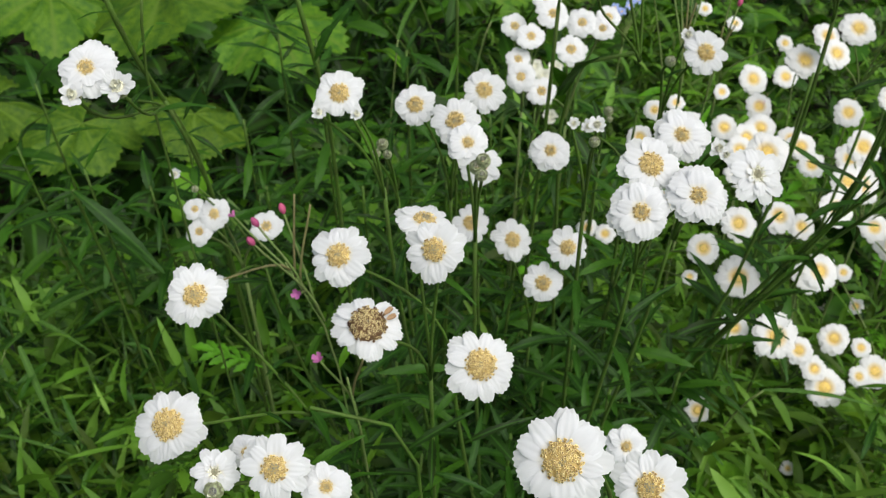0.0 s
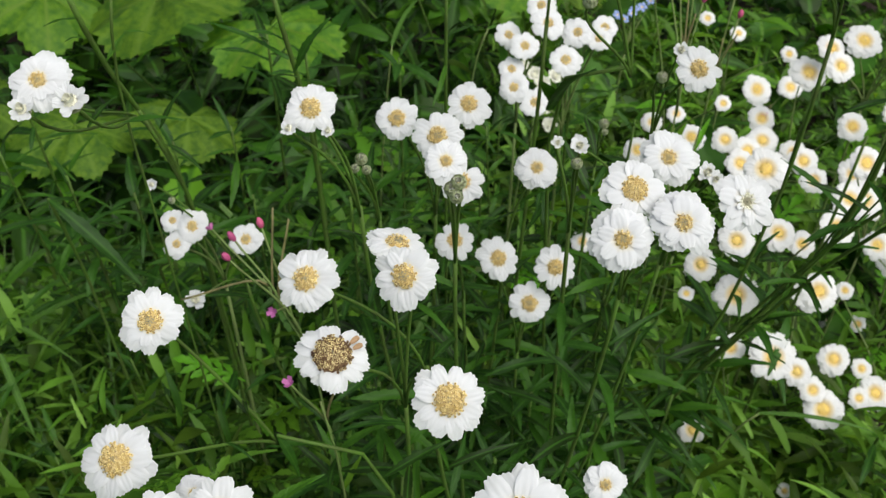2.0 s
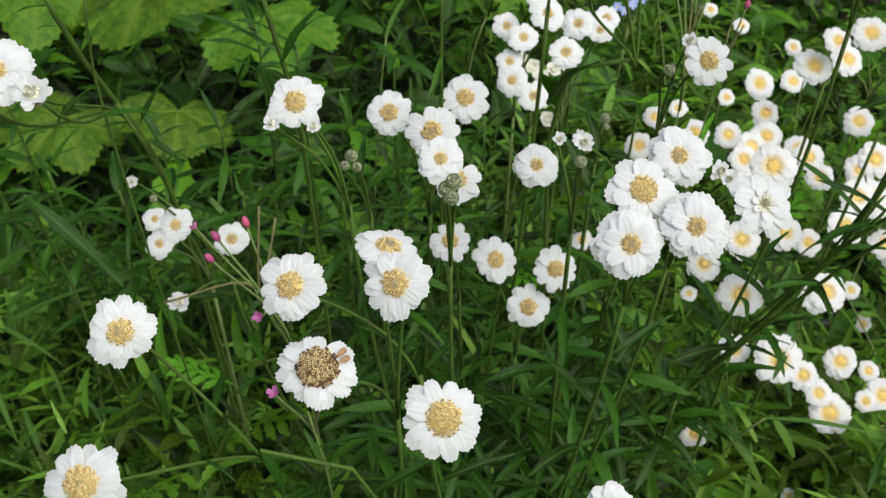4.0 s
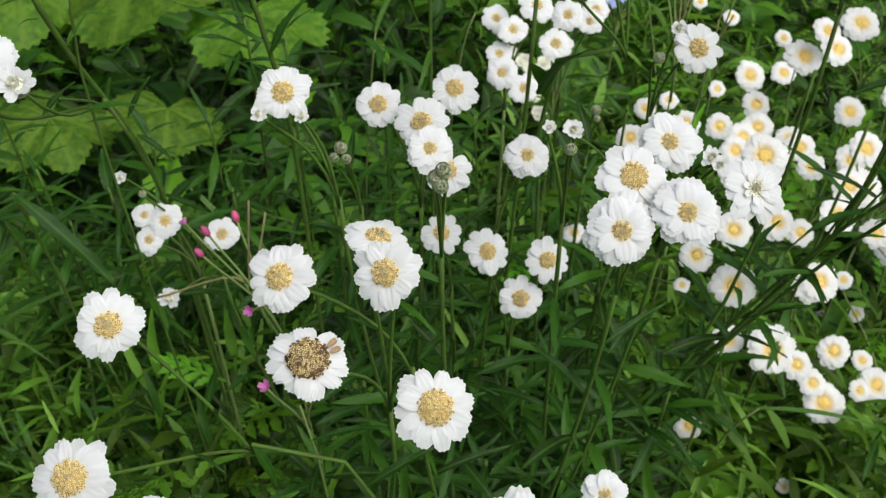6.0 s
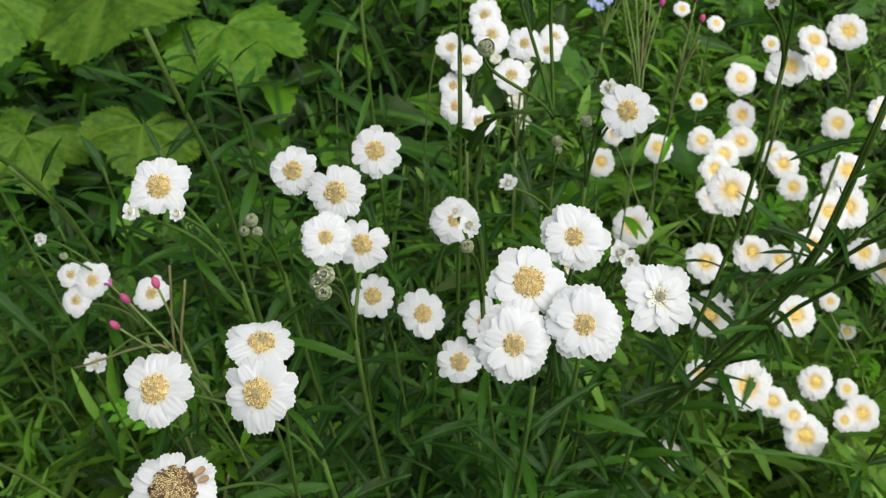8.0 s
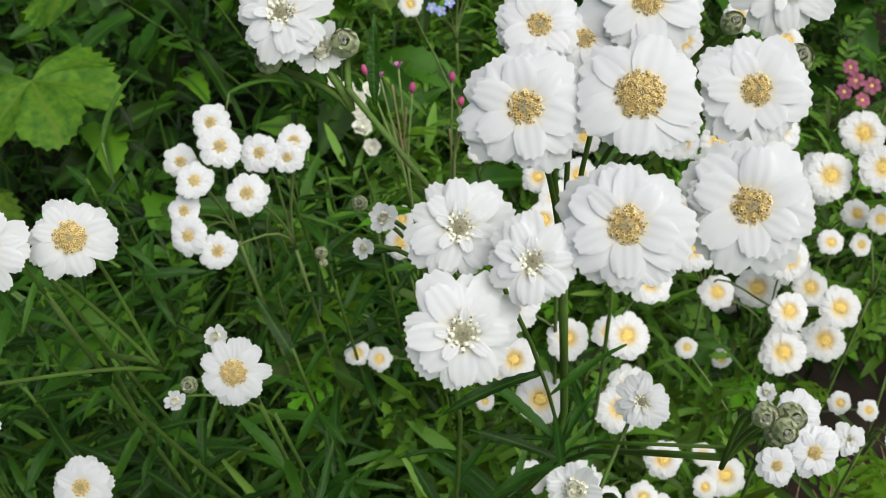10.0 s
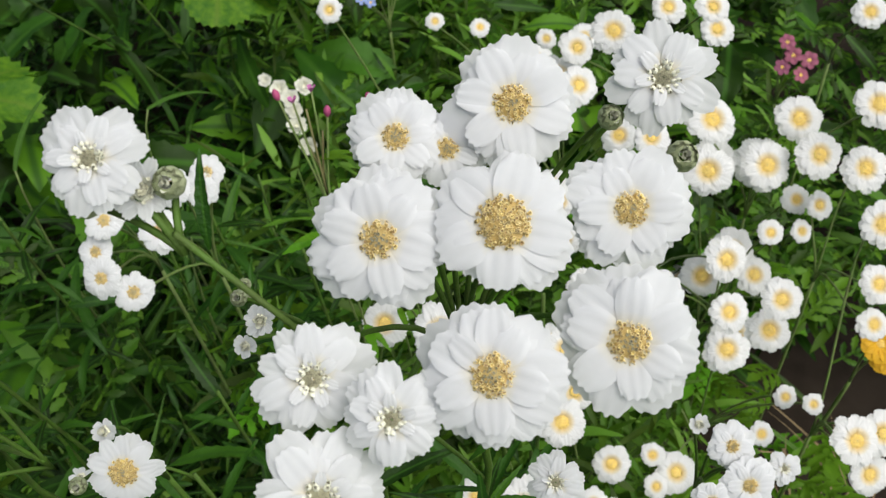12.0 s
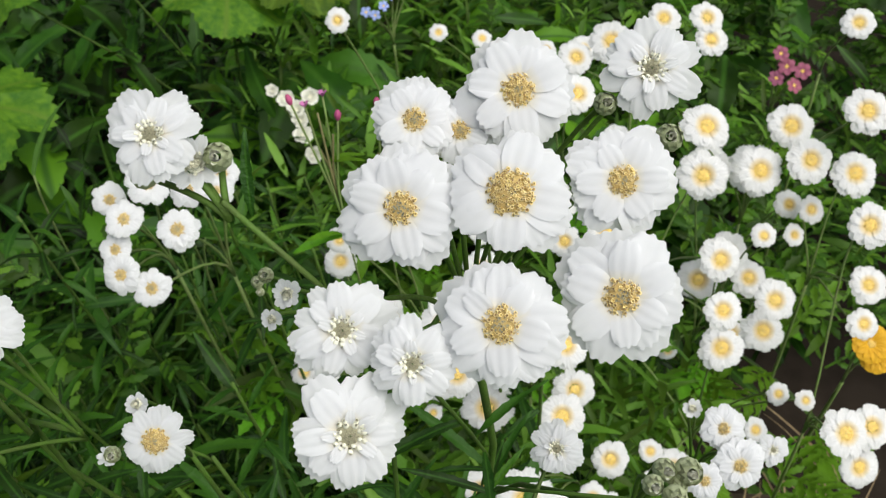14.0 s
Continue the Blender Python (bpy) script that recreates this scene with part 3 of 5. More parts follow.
def smooth_line(points, count):
    """Points along a line past the given ones, with its corners rounded off."""
    points = [Vector(p) for p in points]
    far = [0.0]
    for a, b in zip(points, points[1:]):
        far.append(far[-1] + (b - a).length)
    line = []
    for k in range(81):
        s = far[-1] * k / 80
        n = max(m for m in range(len(points) - 1) if far[m] <= s)
        line.append(points[n].lerp(points[n + 1], (s - far[n]) / (far[n + 1] - far[n])))
    for turn in range(14):
        line = [line[0]] + [line[k - 1] * 0.25 + line[k] * 0.5 + line[k + 1] * 0.25 for k in range(1, 80)] + [line[80]]
    return [line[round(80 * k / (count - 1))] for k in range(count)]


plant_count = 0


def sneezewort(base, node, heads, via=(), thick=1.0, keep=False, leaves=20, face=(0.0, -0.60, 0.80), extra=(), lift=0.35):
    """A flowering sneezewort stem: from the ground up to a fork, stalks to each head, narrow toothed leaves all the way up."""
    global plant_count
    plant_count += 1
    rand = random.Random(100 + plant_count)
    root = new("sneezewort_plant")
    root.location = (*base, 0)
    offset = Vector((*base, 0))
    kinds = [h[4] for h in heads]
    best = max(set(kinds), key=kinds.count)
    counted = {1: "one", 2: "two", 3: "three", 4: "four", 5: "five"}.get(len(heads), "many")
    noun = ("bud" if best == "bud" else "flower") + ("" if len(heads) == 1 else "s")
    tagged(root, f"tall green sneezewort stem with {counted} {WORDS[best]} white {noun}", "flower", "sneezewort in the bed")
    top = Vector(node) - offset
    lean = Vector((rand.uniform(-0.02, 0.02), rand.uniform(-0.01, 0.03), top.z * 0.45))
    line = bend((0, 0, -0.01), lean, top - Vector((top.x * 0.12, top.y * 0.12, top.z * 0.25)), top, 16)
    if via:
        line = smooth_line([(0, 0, -0.01)] + [Vector(p) - offset for p in via] + [top], 17)
    stalk("stem", line, 0.0010 * thick, 0.0007 * thick, root, STEM)
    for x, y, z, size, style, *turned in heads:
        way = Vector(turned[0] if turned else face) + Vector((rand.uniform(-0.17, 0.17), rand.uniform(-0.12, 0.12), rand.uniform(-0.05, 0.05)))
        way.normalize()
        small = style in ("bud", "opening")
        foot = Vector((x, y, z)) - offset - way * size * (0.5 if small else 0.25)
        far = (foot - top).length
        mid = top + Vector((0, 0, 1)) * far * (0.05 if extra else lift) + (foot - top) * 0.2
        stalk("flower_stalk", bend(top - Vector((0, 0, 0.004)), mid, foot - way * far * 0.30, foot, 9), 0.00052, 0.00042, root, STEM, 6)
        flower_head(root, offset, (x, y, z), way, size, style, rand)
        if far > 0.025 and rand.random() < 0.7:
            p = bend(top, mid, foot - way * far * 0.30, foot, 10)[rand.randint(3, 6)]
            part("leaf", rand.choice(LEAF_MESHES), root, leaf_pose(p, rand.uniform(0, 6.28), rand.uniform(0.3, 0.9), rand.uniform(0.010, 0.019), rand.uniform(0.9, 1.3)))
    for p, tip, width in extra:
        part("stalk_leaf", LEAF_MESHES[1], root, leaf_between(Vector(p) - offset, Vector(tip) - offset, width))
    for k in range(leaves):
        u = (0.18 + 0.66 * k / (leaves - 1)) if keep else (0.30 + 0.66 * k / (leaves - 1))
        at = u * 16
        p = line[int(min(at, 15))].lerp(line[int(min(at, 15)) + 1], at - int(min(at, 15)))
        part("leaf" if not keep else "stem_leaf", rand.choice(LEAF_MESHES), root, leaf_pose(p, k * 2.4 + rand.uniform(-0.4, 0.4), rand.uniform(0.15, 0.75), (0.042 - 0.020 * u) * rand.uniform(0.7, 1.2), rand.uniform(0.95, 1.4), rand.uniform(-0.4, 0.4)))
    return root


def button_mesh(seed, young, mat):
    """The petals of a small double feverfew flower of diameter 1, facing +z."""
    rand, pieces = random.Random(seed), []
    rings = ((12, 0.37, 0.13, -2), (11, 0.335, 0.12, 4), (8, 0.23, 0.12, 10)) if not young else ((10, 0.30, 0.10, 40), (8, 0.24, 0.08, 62), (6, 0.2, 0.05, 75))
    for n, (count, length, ring, lift) in enumerate(rings):
        for k in range(count):
            v, f = petal_shape(1, 0.37 if n < 2 else 0.30, 0.032, 0.08, 0.08)
            l = length * rand.uniform(0.82, 1.10)
            m = (Euler((0, 0, 2 * math.pi * k / count + rand.uniform(-0.12, 0.12) + n)).to_matrix().to_4x4() @ Matrix.Translation((0, ring, -0.02 + 0.02 * n))
                 @ Euler((radians(lift + rand.uniform(-3, 3)), radians(rand.uniform(-5, 5)), 0)).to_matrix().to_4x4() @ Matrix.Scale(l, 4))
            pieces.append(([m @ Vector(p) for p in v], f, 0))
    cup_v, cup_f = dome(0.24, 0.22, 0.1, 0.6)
    pieces.append(([Vector(p) - Vector((0, 0, 0.24)) for p in cup_v], cup_f, 1))
    v, f, w = joined(pieces)
    return mesh_of("flower_head", v, f, [mat, BRACT], w)


BUTTONS = [button_mesh(k, False, PETAL_SOFT) for k in range(4)]
PLAIN_BUTTONS = [button_mesh(20 + k, False, PETAL_PLAIN) for k in range(3)]
YOUNG_BUTTONS = [button_mesh(9 + k, True, CREAM) for k in range(2)]


def feverfew(base, heads, young=False, leaves=7, tan=False):
    """A feverfew plant: a leafy stem that forks into many stalks with small white buttons, and lobed yellow-green leaves."""
    global plant_count
    plant_count += 1
    rand = random.Random(100 + plant_count)
    root = new("feverfew_plant")
    root.location = (*base, 0)
    offset = Vector((*base, 0))
    tagged(root, "feverfew plant with small unopened white buttons" if young else "feverfew plant with tan-centred white flowers and lobed leaves" if tan else "feverfew plant with yellow-centred white button flowers and lobed leaves", "flower", "feverfew in the bed")
    middle = sum((Vector(h[:3]) for h in heads), Vector()) / len(heads) - offset
    top = Vector((middle.x * 0.6, middle.y * 0.6 + 0.012, min(h[2] for h in heads) - 0.05))
    line = bend((0, 0, -0.01), (0, 0, top.z * 0.4), top - Vector((0, 0, top.z * 0.3)), top, 10)
    stalk("stem", line, 0.0012, 0.0008, root, STEM_YOUNG)
    for x, y, z, size in heads:
        size *= 1.0 if young or x < 0.1 else 1.13
        way = Vector((rand.uniform(-0.15, 0.15), -0.58 + rand.uniform(-0.15, 0.15), 0.82)).normalized()
        foot = Vector((x, y, z)) - offset - way * size * 0.2
        far = (foot - top).length
        stalk("flower_stalk", bend(top, top + Vector((0, 0, far * 0.4)), foot - way * far * 0.25, foot, 7), 0.0006, 0.0005, root, STEM_YOUNG, 5)
        BLOOMS.append((x, y, z, size * 0.85))
        head = part("flower_head", rand.choice(YOUNG_BUTTONS if young else PLAIN_BUTTONS if tan else BUTTONS), root, facing(Vector((x, y, z)) - offset, way, rand.uniform(0, 6.28), size))
        part("disc", rand.choice(DISCS["pale" if young else "gold" if tan else "yellow"]), head, Matrix.Translation((0, 0, 0.05 if young else 0.012)) @ Matrix.Diagonal((1, 1, 0.6, 1)) @ Matrix.Scale(0.11 if young else rand.uniform(0.15, 0.18) if tan else rand.uniform(0.105, 0.135), 4))
    for k in range(leaves):
        p = line[2 + k % 8]
        part("leaf", rand.choice(FEVER_MESHES), root, leaf_pose(p, rand.uniform(0, 6.28), rand.uniform(0.3, 1.0), rand.uniform(0.028, 0.045), rand.uniform(0.8, 1.1)))
    return root


# ---- sneezewort in bloom ----
sneezewort((0.036, 0.249), (0.0564, 0.1993, 0.4955), [
    (0.0523, 0.1885, 0.5425, 0.0176, 'open'),
    (0.0628, 0.2027, 0.5407, 0.0155, 'full'),
    (0.0628, 0.1789, 0.5405, 0.0162, 'full'),
    (0.0489, 0.1771, 0.5366, 0.0167, 'full')])
sneezewort((0.003, 0.308), (0.0025, 0.2782, 0.4536), [
    (-0.0098, 0.2676, 0.5027, 0.0153, 'daisy'),
    (0.0037, 0.2562, 0.5046, 0.0168, 'daisy'),
    (0.0137, 0.2748, 0.5036, 0.0153, 'daisy')])
sneezewort((0.010, 0.240), (0.0098, 0.2204, 0.4875), [
    (0.0067, 0.2173, 0.5265, 0.0130, 'full'),
    (0.0114, 0.2429, 0.4972, 0.0152, 'daisy'),
    (0.0084, 0.1940, 0.5369, 0.0044, 'bud'),
    (0.0101, 0.1943, 0.5388, 0.0044, 'bud'),
    (0.0096, 0.1918, 0.5362, 0.0039, 'bud')])
sneezewort((0.001, 0.254), (-0.0186, 0.2245, 0.5028), [
    (-0.0286, 0.2170, 0.5439, 0.0145, 'daisy'),
    (-0.0337, 0.2104, 0.5424, 0.0045, 'opening'),
    (-0.0235, 0.2100, 0.5420, 0.0040, 'opening')])
sneezewort((-0.007, 0.281), (-0.0167, 0.2606, 0.4665), [
    (-0.0206, 0.2521, 0.4980, 0.0044, 'bud'),
    (-0.0226, 0.2499, 0.4959, 0.0034, 'bud'),
    (-0.0189, 0.2497, 0.4956, 0.0034, 'bud')])
sneezewort((0.032, 0.222), (0.0019, 0.1924, 0.4680), [
    (-0.0281, 0.1804, 0.5180, 0.0176, 'daisy')])
sneezewort((0.006, 0.214), (-0.0043, 0.1844, 0.4629), [
    (-0.0052, 0.1892, 0.5227, 0.0162, 'daisy', (0.0, 0.02, 1.0)),
    (-0.0026, 0.1712, 0.5292, 0.0163, 'daisy'),
    (0.0086, 0.1419, 0.5203, 0.0177, 'wide'),
    (-0.0188, 0.1553, 0.5192, 0.0181, 'old', (-0.05, -0.32, 0.94))])
sneezewort((0.001, 0.194), (-0.0390, 0.1660, 0.4700), [
    (-0.0602, 0.1576, 0.5273, 0.0152, 'daisy'),
    (-0.0626, 0.1270, 0.5174, 0.0174, 'wide', (-0.22, -0.50, 0.84))], via=((-0.009, 0.174, 0.452),), lift=0.04, thick=0.8, leaves=12, extra=[((-0.039, 0.166, 0.470), (-0.030, 0.161, 0.455), 1.5), ((-0.041, 0.165, 0.471), (-0.044, 0.166, 0.485), 1.3)])
sneezewort((0.021, 0.160), (-0.0187, 0.1195, 0.4932), [
    (-0.0339, 0.1057, 0.5330, 0.0144, 'daisy'),
    (-0.0468, 0.1076, 0.5287, 0.0099, 'young'),
    (-0.0415, 0.1137, 0.5266, 0.0083, 'full'),
    (-0.0241, 0.1055, 0.5265, 0.0106, 'full'),
    (-0.0470, 0.1050, 0.5260, 0.0046, 'bud')])
sneezewort((0.024, 0.306), (0.0138, 0.2756, 0.4112), [
    (0.0098, 0.2636, 0.4512, 0.0151, 'daisy')])
sneezewort((0.037, 0.300), (0.0368, 0.2701, 0.3837), [
    (0.0259, 0.2620, 0.4439, 0.0161, 'daisy'),
    (0.0467, 0.2595, 0.4423, 0.0162, 'daisy'),
    (0.0377, 0.2527, 0.4298, 0.0162, 'daisy')])
sneezewort((0.019, 0.304), (0.0288, 0.2742, 0.4371), [
    (0.0368, 0.2622, 0.4871, 0.0157, 'full')])
sneezewort((0.078, 0.313), (0.0780, 0.2828, 0.4849), [
    (0.0835, 0.2630, 0.5265, 0.0150, 'daisy'),
    (0.0730, 0.2640, 0.5225, 0.0040, 'bud'),
    (0.0795, 0.2725, 0.5270, 0.0054, 'opening')])
sneezewort((0.094, 0.320), (0.0742, 0.2998, 0.4463), [
    (0.0542, 0.2898, 0.4763, 0.0061, 'opening')])
sneezewort((0.037, 0.158), (0.0373, 0.1083, 0.5088), [
    (0.0194, 0.0882, 0.5630, 0.0165, 'wide'),
    (0.0351, 0.0885, 0.5545, 0.0130, 'daisy')])
sneezewort((0.037, 0.190), (0.0472, 0.1597, 0.4337), [
    (0.0479, 0.1439, 0.4833, 0.0117, 'full')])
sneezewort((0.039, 0.322), (0.0389, 0.2917, 0.5260), [
    (0.0389, 0.2797, 0.5760, 0.0156, 'full')])
sneezewort((0.085, 0.322), (0.0649, 0.2722, 0.5208), [
    (0.0504, 0.2654, 0.5714, 0.0164, 'wide'),
    (0.0634, 0.2702, 0.5664, 0.0159, 'daisy'),
    (0.0449, 0.2449, 0.5598, 0.0045, 'bud')], via=((0.060, 0.325, 0.250), (0.042, 0.286, 0.489), (0.043, 0.291, 0.516)), leaves=12, extra=[((0.042, 0.286, 0.493), (0.049, 0.275, 0.528), 2.0), ((0.042, 0.286, 0.496), (0.038, 0.275, 0.521), 1.6)])
sneezewort((-0.095, 0.325), (-0.0981, 0.2775, 0.4966), [
    (-0.0844, 0.1916, 0.5696, 0.0144, 'full'),
    (-0.0766, 0.1872, 0.5673, 0.0082, 'opening'),
    (-0.0861, 0.1835, 0.5675, 0.0062, 'opening')], via=((-0.098, 0.305, 0.44),), leaves=9, thick=1.00, lift=0.02)
sneezewort((0.045, 0.262), (0.0700, 0.2130, 0.4960), [
    (0.0776, 0.1831, 0.5437, 0.0154, 'young'),
    (0.0729, 0.2010, 0.5375, 0.0055, 'opening'),
    (0.0749, 0.1998, 0.5363, 0.0048, 'opening')], leaves=16, thick=0.9)
sneezewort((0.045, 0.290), (0.1525, 0.2633, 0.5454), [
    (0.1474, 0.2579, 0.6103, 0.0132, 'full'),
    (0.1624, 0.2580, 0.6123, 0.0180, 'full'),
    (0.1433, 0.2441, 0.6083, 0.0176, 'full'),
    (0.1578, 0.2417, 0.6101, 0.0172, 'open'),
    (0.1728, 0.2415, 0.6085, 0.0162, 'full'),
    (0.1692, 0.2279, 0.6019, 0.0183, 'full'),
    (0.1530, 0.2261, 0.6036, 0.0181, 'full'),
    (0.1328, 0.2321, 0.6001, 0.0150, 'young'),
    (0.1412, 0.2249, 0.6002, 0.0123, 'young'),
    (0.1314, 0.2201, 0.5936, 0.0165, 'young'),
    (0.1824, 0.2605, 0.6095, 0.0154, 'young'),
    (0.1757, 0.2601, 0.6044, 0.0038, 'bud'),
    (0.1830, 0.2523, 0.6032, 0.0045, 'bud'),
    (0.1536, 0.2565, 0.6081, 0.0108, 'full')], via=((0.080, 0.288, 0.260), (0.127, 0.283, 0.369), (0.157, 0.277, 0.443)), thick=1.4, keep=True, leaves=20)
sneezewort((0.052, 0.300), (0.1208, 0.2459, 0.6139), [
    (0.1142, 0.2510, 0.6228, 0.0132, 'young'),
    (0.1181, 0.2505, 0.6169, 0.0072, 'opening'),
    (0.1212, 0.2507, 0.6171, 0.0042, 'bud'),
    (0.1110, 0.2516, 0.6153, 0.0040, 'bud')], via=((0.085, 0.296, 0.250), (0.130, 0.288, 0.365), (0.158, 0.282, 0.440), (0.138, 0.236, 0.590), (0.129, 0.241, 0.603)), keep=True, leaves=20, thick=0.62, extra=[((0.124, 0.245, 0.611), (0.125, 0.250, 0.622), 1.3)])
sneezewort((0.050, 0.282), (0.1273, 0.2774, 0.5328), [
    (0.1206, 0.2632, 0.5686, 0.0055, 'opening'),
    (0.1155, 0.2662, 0.5575, 0.0044, 'opening'),
    (0.1159, 0.2729, 0.5625, 0.0033, 'bud')], via=((0.084, 0.284, 0.270), (0.120, 0.281, 0.375), (0.130, 0.280, 0.470)), keep=True, leaves=20)
sneezewort((0.047, 0.287), (0.1510, 0.2276, 0.5058), [
    (0.1651, 0.2443, 0.5261, 0.0119, 'young'),
    (0.1441, 0.2079, 0.5700, 0.0085, 'opening'),
    (0.1503, 0.2058, 0.5641, 0.0058, 'opening'),
    (0.1445, 0.2043, 0.5630, 0.0041, 'bud')], via=((0.081, 0.285, 0.260), (0.126, 0.281, 0.369), (0.150, 0.262, 0.450)), keep=True, leaves=20)
sneezewort((0.049, 0.293), (0.1745, 0.2242, 0.5430), [
    (0.1780, 0.2235, 0.5551, 0.0043, 'bud'),
    (0.1818, 0.2226, 0.5546, 0.0052, 'bud'),
    (0.1792, 0.2207, 0.5530, 0.0045, 'bud')], via=((0.082, 0.290, 0.260), (0.128, 0.284, 0.369), (0.155, 0.268, 0.460), (0.152, 0.236, 0.531)), thick=0.5, lift=0.1, keep=True, leaves=20)
sneezewort((0.241, 0.316), (0.2212, 0.2859, 0.3995), [
    (0.2212, 0.2749, 0.4527, 0.0134, 'full'),
    (0.2231, 0.2649, 0.4485, 0.0157, 'full'),
    (0.2340, 0.2680, 0.4475, 0.0098, 'young'),
    (0.2125, 0.2632, 0.4470, 0.0118, 'full'),
    (0.2149, 0.2832, 0.4518, 0.0059, 'opening')])
sneezewort((0.082, 0.300), (0.0440, 0.2260, 0.4962), [
    (0.0375, 0.2244, 0.5278, 0.0038, 'opening'),
    (0.0406, 0.2056, 0.5419, 0.0053, 'opening'),
    (0.0399, 0.2023, 0.5387, 0.0034, 'bud')])
sneezewort((-0.047, 0.319), (-0.0770, 0.2894, 0.4018), [
    (-0.1049, 0.2877, 0.4548, 0.0048, 'opening'),
    (-0.0972, 0.2835, 0.4506, 0.0031, 'bud'),
    (-0.0891, 0.2612, 0.4200, 0.0085, 'opening')])
sneezewort((0.005, 0.377), (0.0052, 0.3468, 0.5113), [
    (0.0014, 0.3326, 0.5573, 0.0065, 'opening'),
    (0.0000, 0.3289, 0.5542, 0.0031, 'bud'),
    (0.0053, 0.3285, 0.5536, 0.0028, 'bud'),
    (0.0142, 0.3490, 0.5402, 0.0037, 'bud')])
sneezewort((0.083, 0.421), (0.0826, 0.4012, 0.3750), [
    (0.0824, 0.3927, 0.4063, 0.0055, 'bud'),
    (0.0828, 0.3897, 0.4037, 0.0037, 'bud')])
sneezewort((0.043, 0.295), (0.1736, 0.2240, 0.5400), [
    (0.1750, 0.2131, 0.5692, 0.0041, 'bud'),
    (0.1721, 0.2149, 0.5709, 0.0035, 'bud')], via=((0.079, 0.291, 0.262), (0.125, 0.285, 0.371), (0.156, 0.270, 0.460)), keep=True, leaves=20)


# ---- feverfew in bloom ----
feverfew((0.042, 0.429), [(0.050, 0.423, 0.453, 0.0151), (0.053, 0.414, 0.449, 0.0167), (0.035, 0.419, 0.439, 0.0136), (0.042, 0.405, 0.442, 0.0145), (0.036, 0.399, 0.433, 0.0129), (0.037, 0.390, 0.429, 0.0154)], tan=True)
feverfew((0.066, 0.423), [(0.047, 0.385, 0.424, 0.0145), (0.061, 0.398, 0.439, 0.0162), (0.067, 0.411, 0.446, 0.0154), (0.077, 0.409, 0.444, 0.0128), (0.080, 0.414, 0.447, 0.0136)], tan=True)
feverfew((-0.091, 0.305), [(-0.093, 0.287, 0.434, 0.0137), (-0.099, 0.282, 0.429, 0.0119), (-0.101, 0.289, 0.435, 0.0096), (-0.072, 0.284, 0.430, 0.0133)], tan=True)
feverfew((0.082, 0.692), [(0.067, 0.687, 0.241, 0.0137), (0.076, 0.682, 0.236, 0.0188), (0.082, 0.675, 0.231, 0.0188), (0.093, 0.681, 0.235, 0.0188), (0.083, 0.661, 0.218, 0.0211), (0.088, 0.650, 0.208, 0.0188), (0.083, 0.669, 0.225, 0.0174)], young=True)
feverfew((0.117, 0.424), [(0.083, 0.407, 0.312, 0.0125), (0.093, 0.403, 0.311, 0.0124), (0.128, 0.414, 0.330, 0.0190), (0.111, 0.434, 0.357, 0.0136), (0.140, 0.380, 0.299, 0.0079), (0.146, 0.387, 0.315, 0.0165)])
feverfew((0.182, 0.357), [(0.149, 0.337, 0.230, 0.0158), (0.203, 0.314, 0.204, 0.0079), (0.206, 0.335, 0.272, 0.0133), (0.212, 0.328, 0.264, 0.0208), (0.154, 0.335, 0.307, 0.0141), (0.165, 0.374, 0.305, 0.0216)])
feverfew((0.145, 0.435), [(0.114, 0.425, 0.383, 0.0101), (0.137, 0.427, 0.372, 0.0132), (0.153, 0.366, 0.354, 0.0171), (0.176, 0.440, 0.324, 0.0159)])
feverfew((0.188, 0.389), [(0.151, 0.353, 0.412, 0.0185), (0.198, 0.361, 0.369, 0.0166), (0.177, 0.375, 0.351, 0.0168), (0.193, 0.345, 0.340, 0.0177), (0.215, 0.391, 0.361, 0.0170), (0.198, 0.389, 0.330, 0.0133)])
feverfew((0.210, 0.365), [(0.172, 0.324, 0.313, 0.0220), (0.184, 0.319, 0.308, 0.0138), (0.217, 0.347, 0.284, 0.0163), (0.207, 0.376, 0.303, 0.0179), (0.240, 0.355, 0.266, 0.0108), (0.240, 0.345, 0.252, 0.0111)])
feverfew((0.156, 0.552), [(0.129, 0.537, 0.410, 0.0110), (0.156, 0.531, 0.310, 0.0108), (0.184, 0.528, 0.321, 0.0103)])
feverfew((0.201, 0.500), [(0.182, 0.466, 0.322, 0.0165), (0.191, 0.483, 0.318, 0.0169), (0.223, 0.474, 0.318, 0.0167), (0.218, 0.442, 0.330, 0.0143), (0.207, 0.505, 0.309, 0.0176), (0.186, 0.513, 0.303, 0.0161)])
feverfew((0.278, 0.385), [(0.252, 0.351, 0.249, 0.0188), (0.284, 0.344, 0.292, 0.0106), (0.299, 0.357, 0.297, 0.0095), (0.248, 0.416, 0.265, 0.0100), (0.277, 0.378, 0.312, 0.0190), (0.306, 0.347, 0.306, 0.0087)])
feverfew((0.264, 0.445), [(0.231, 0.418, 0.363, 0.0176), (0.273, 0.390, 0.366, 0.0170), (0.252, 0.443, 0.314, 0.0230), (0.270, 0.373, 0.353, 0.0156), (0.266, 0.470, 0.358, 0.0163), (0.289, 0.453, 0.347, 0.0217)])
feverfew((0.315, 0.350), [(0.301, 0.313, 0.342, 0.0183), (0.318, 0.319, 0.329, 0.0169), (0.312, 0.309, 0.314, 0.0160), (0.330, 0.381, 0.384, 0.0170)])
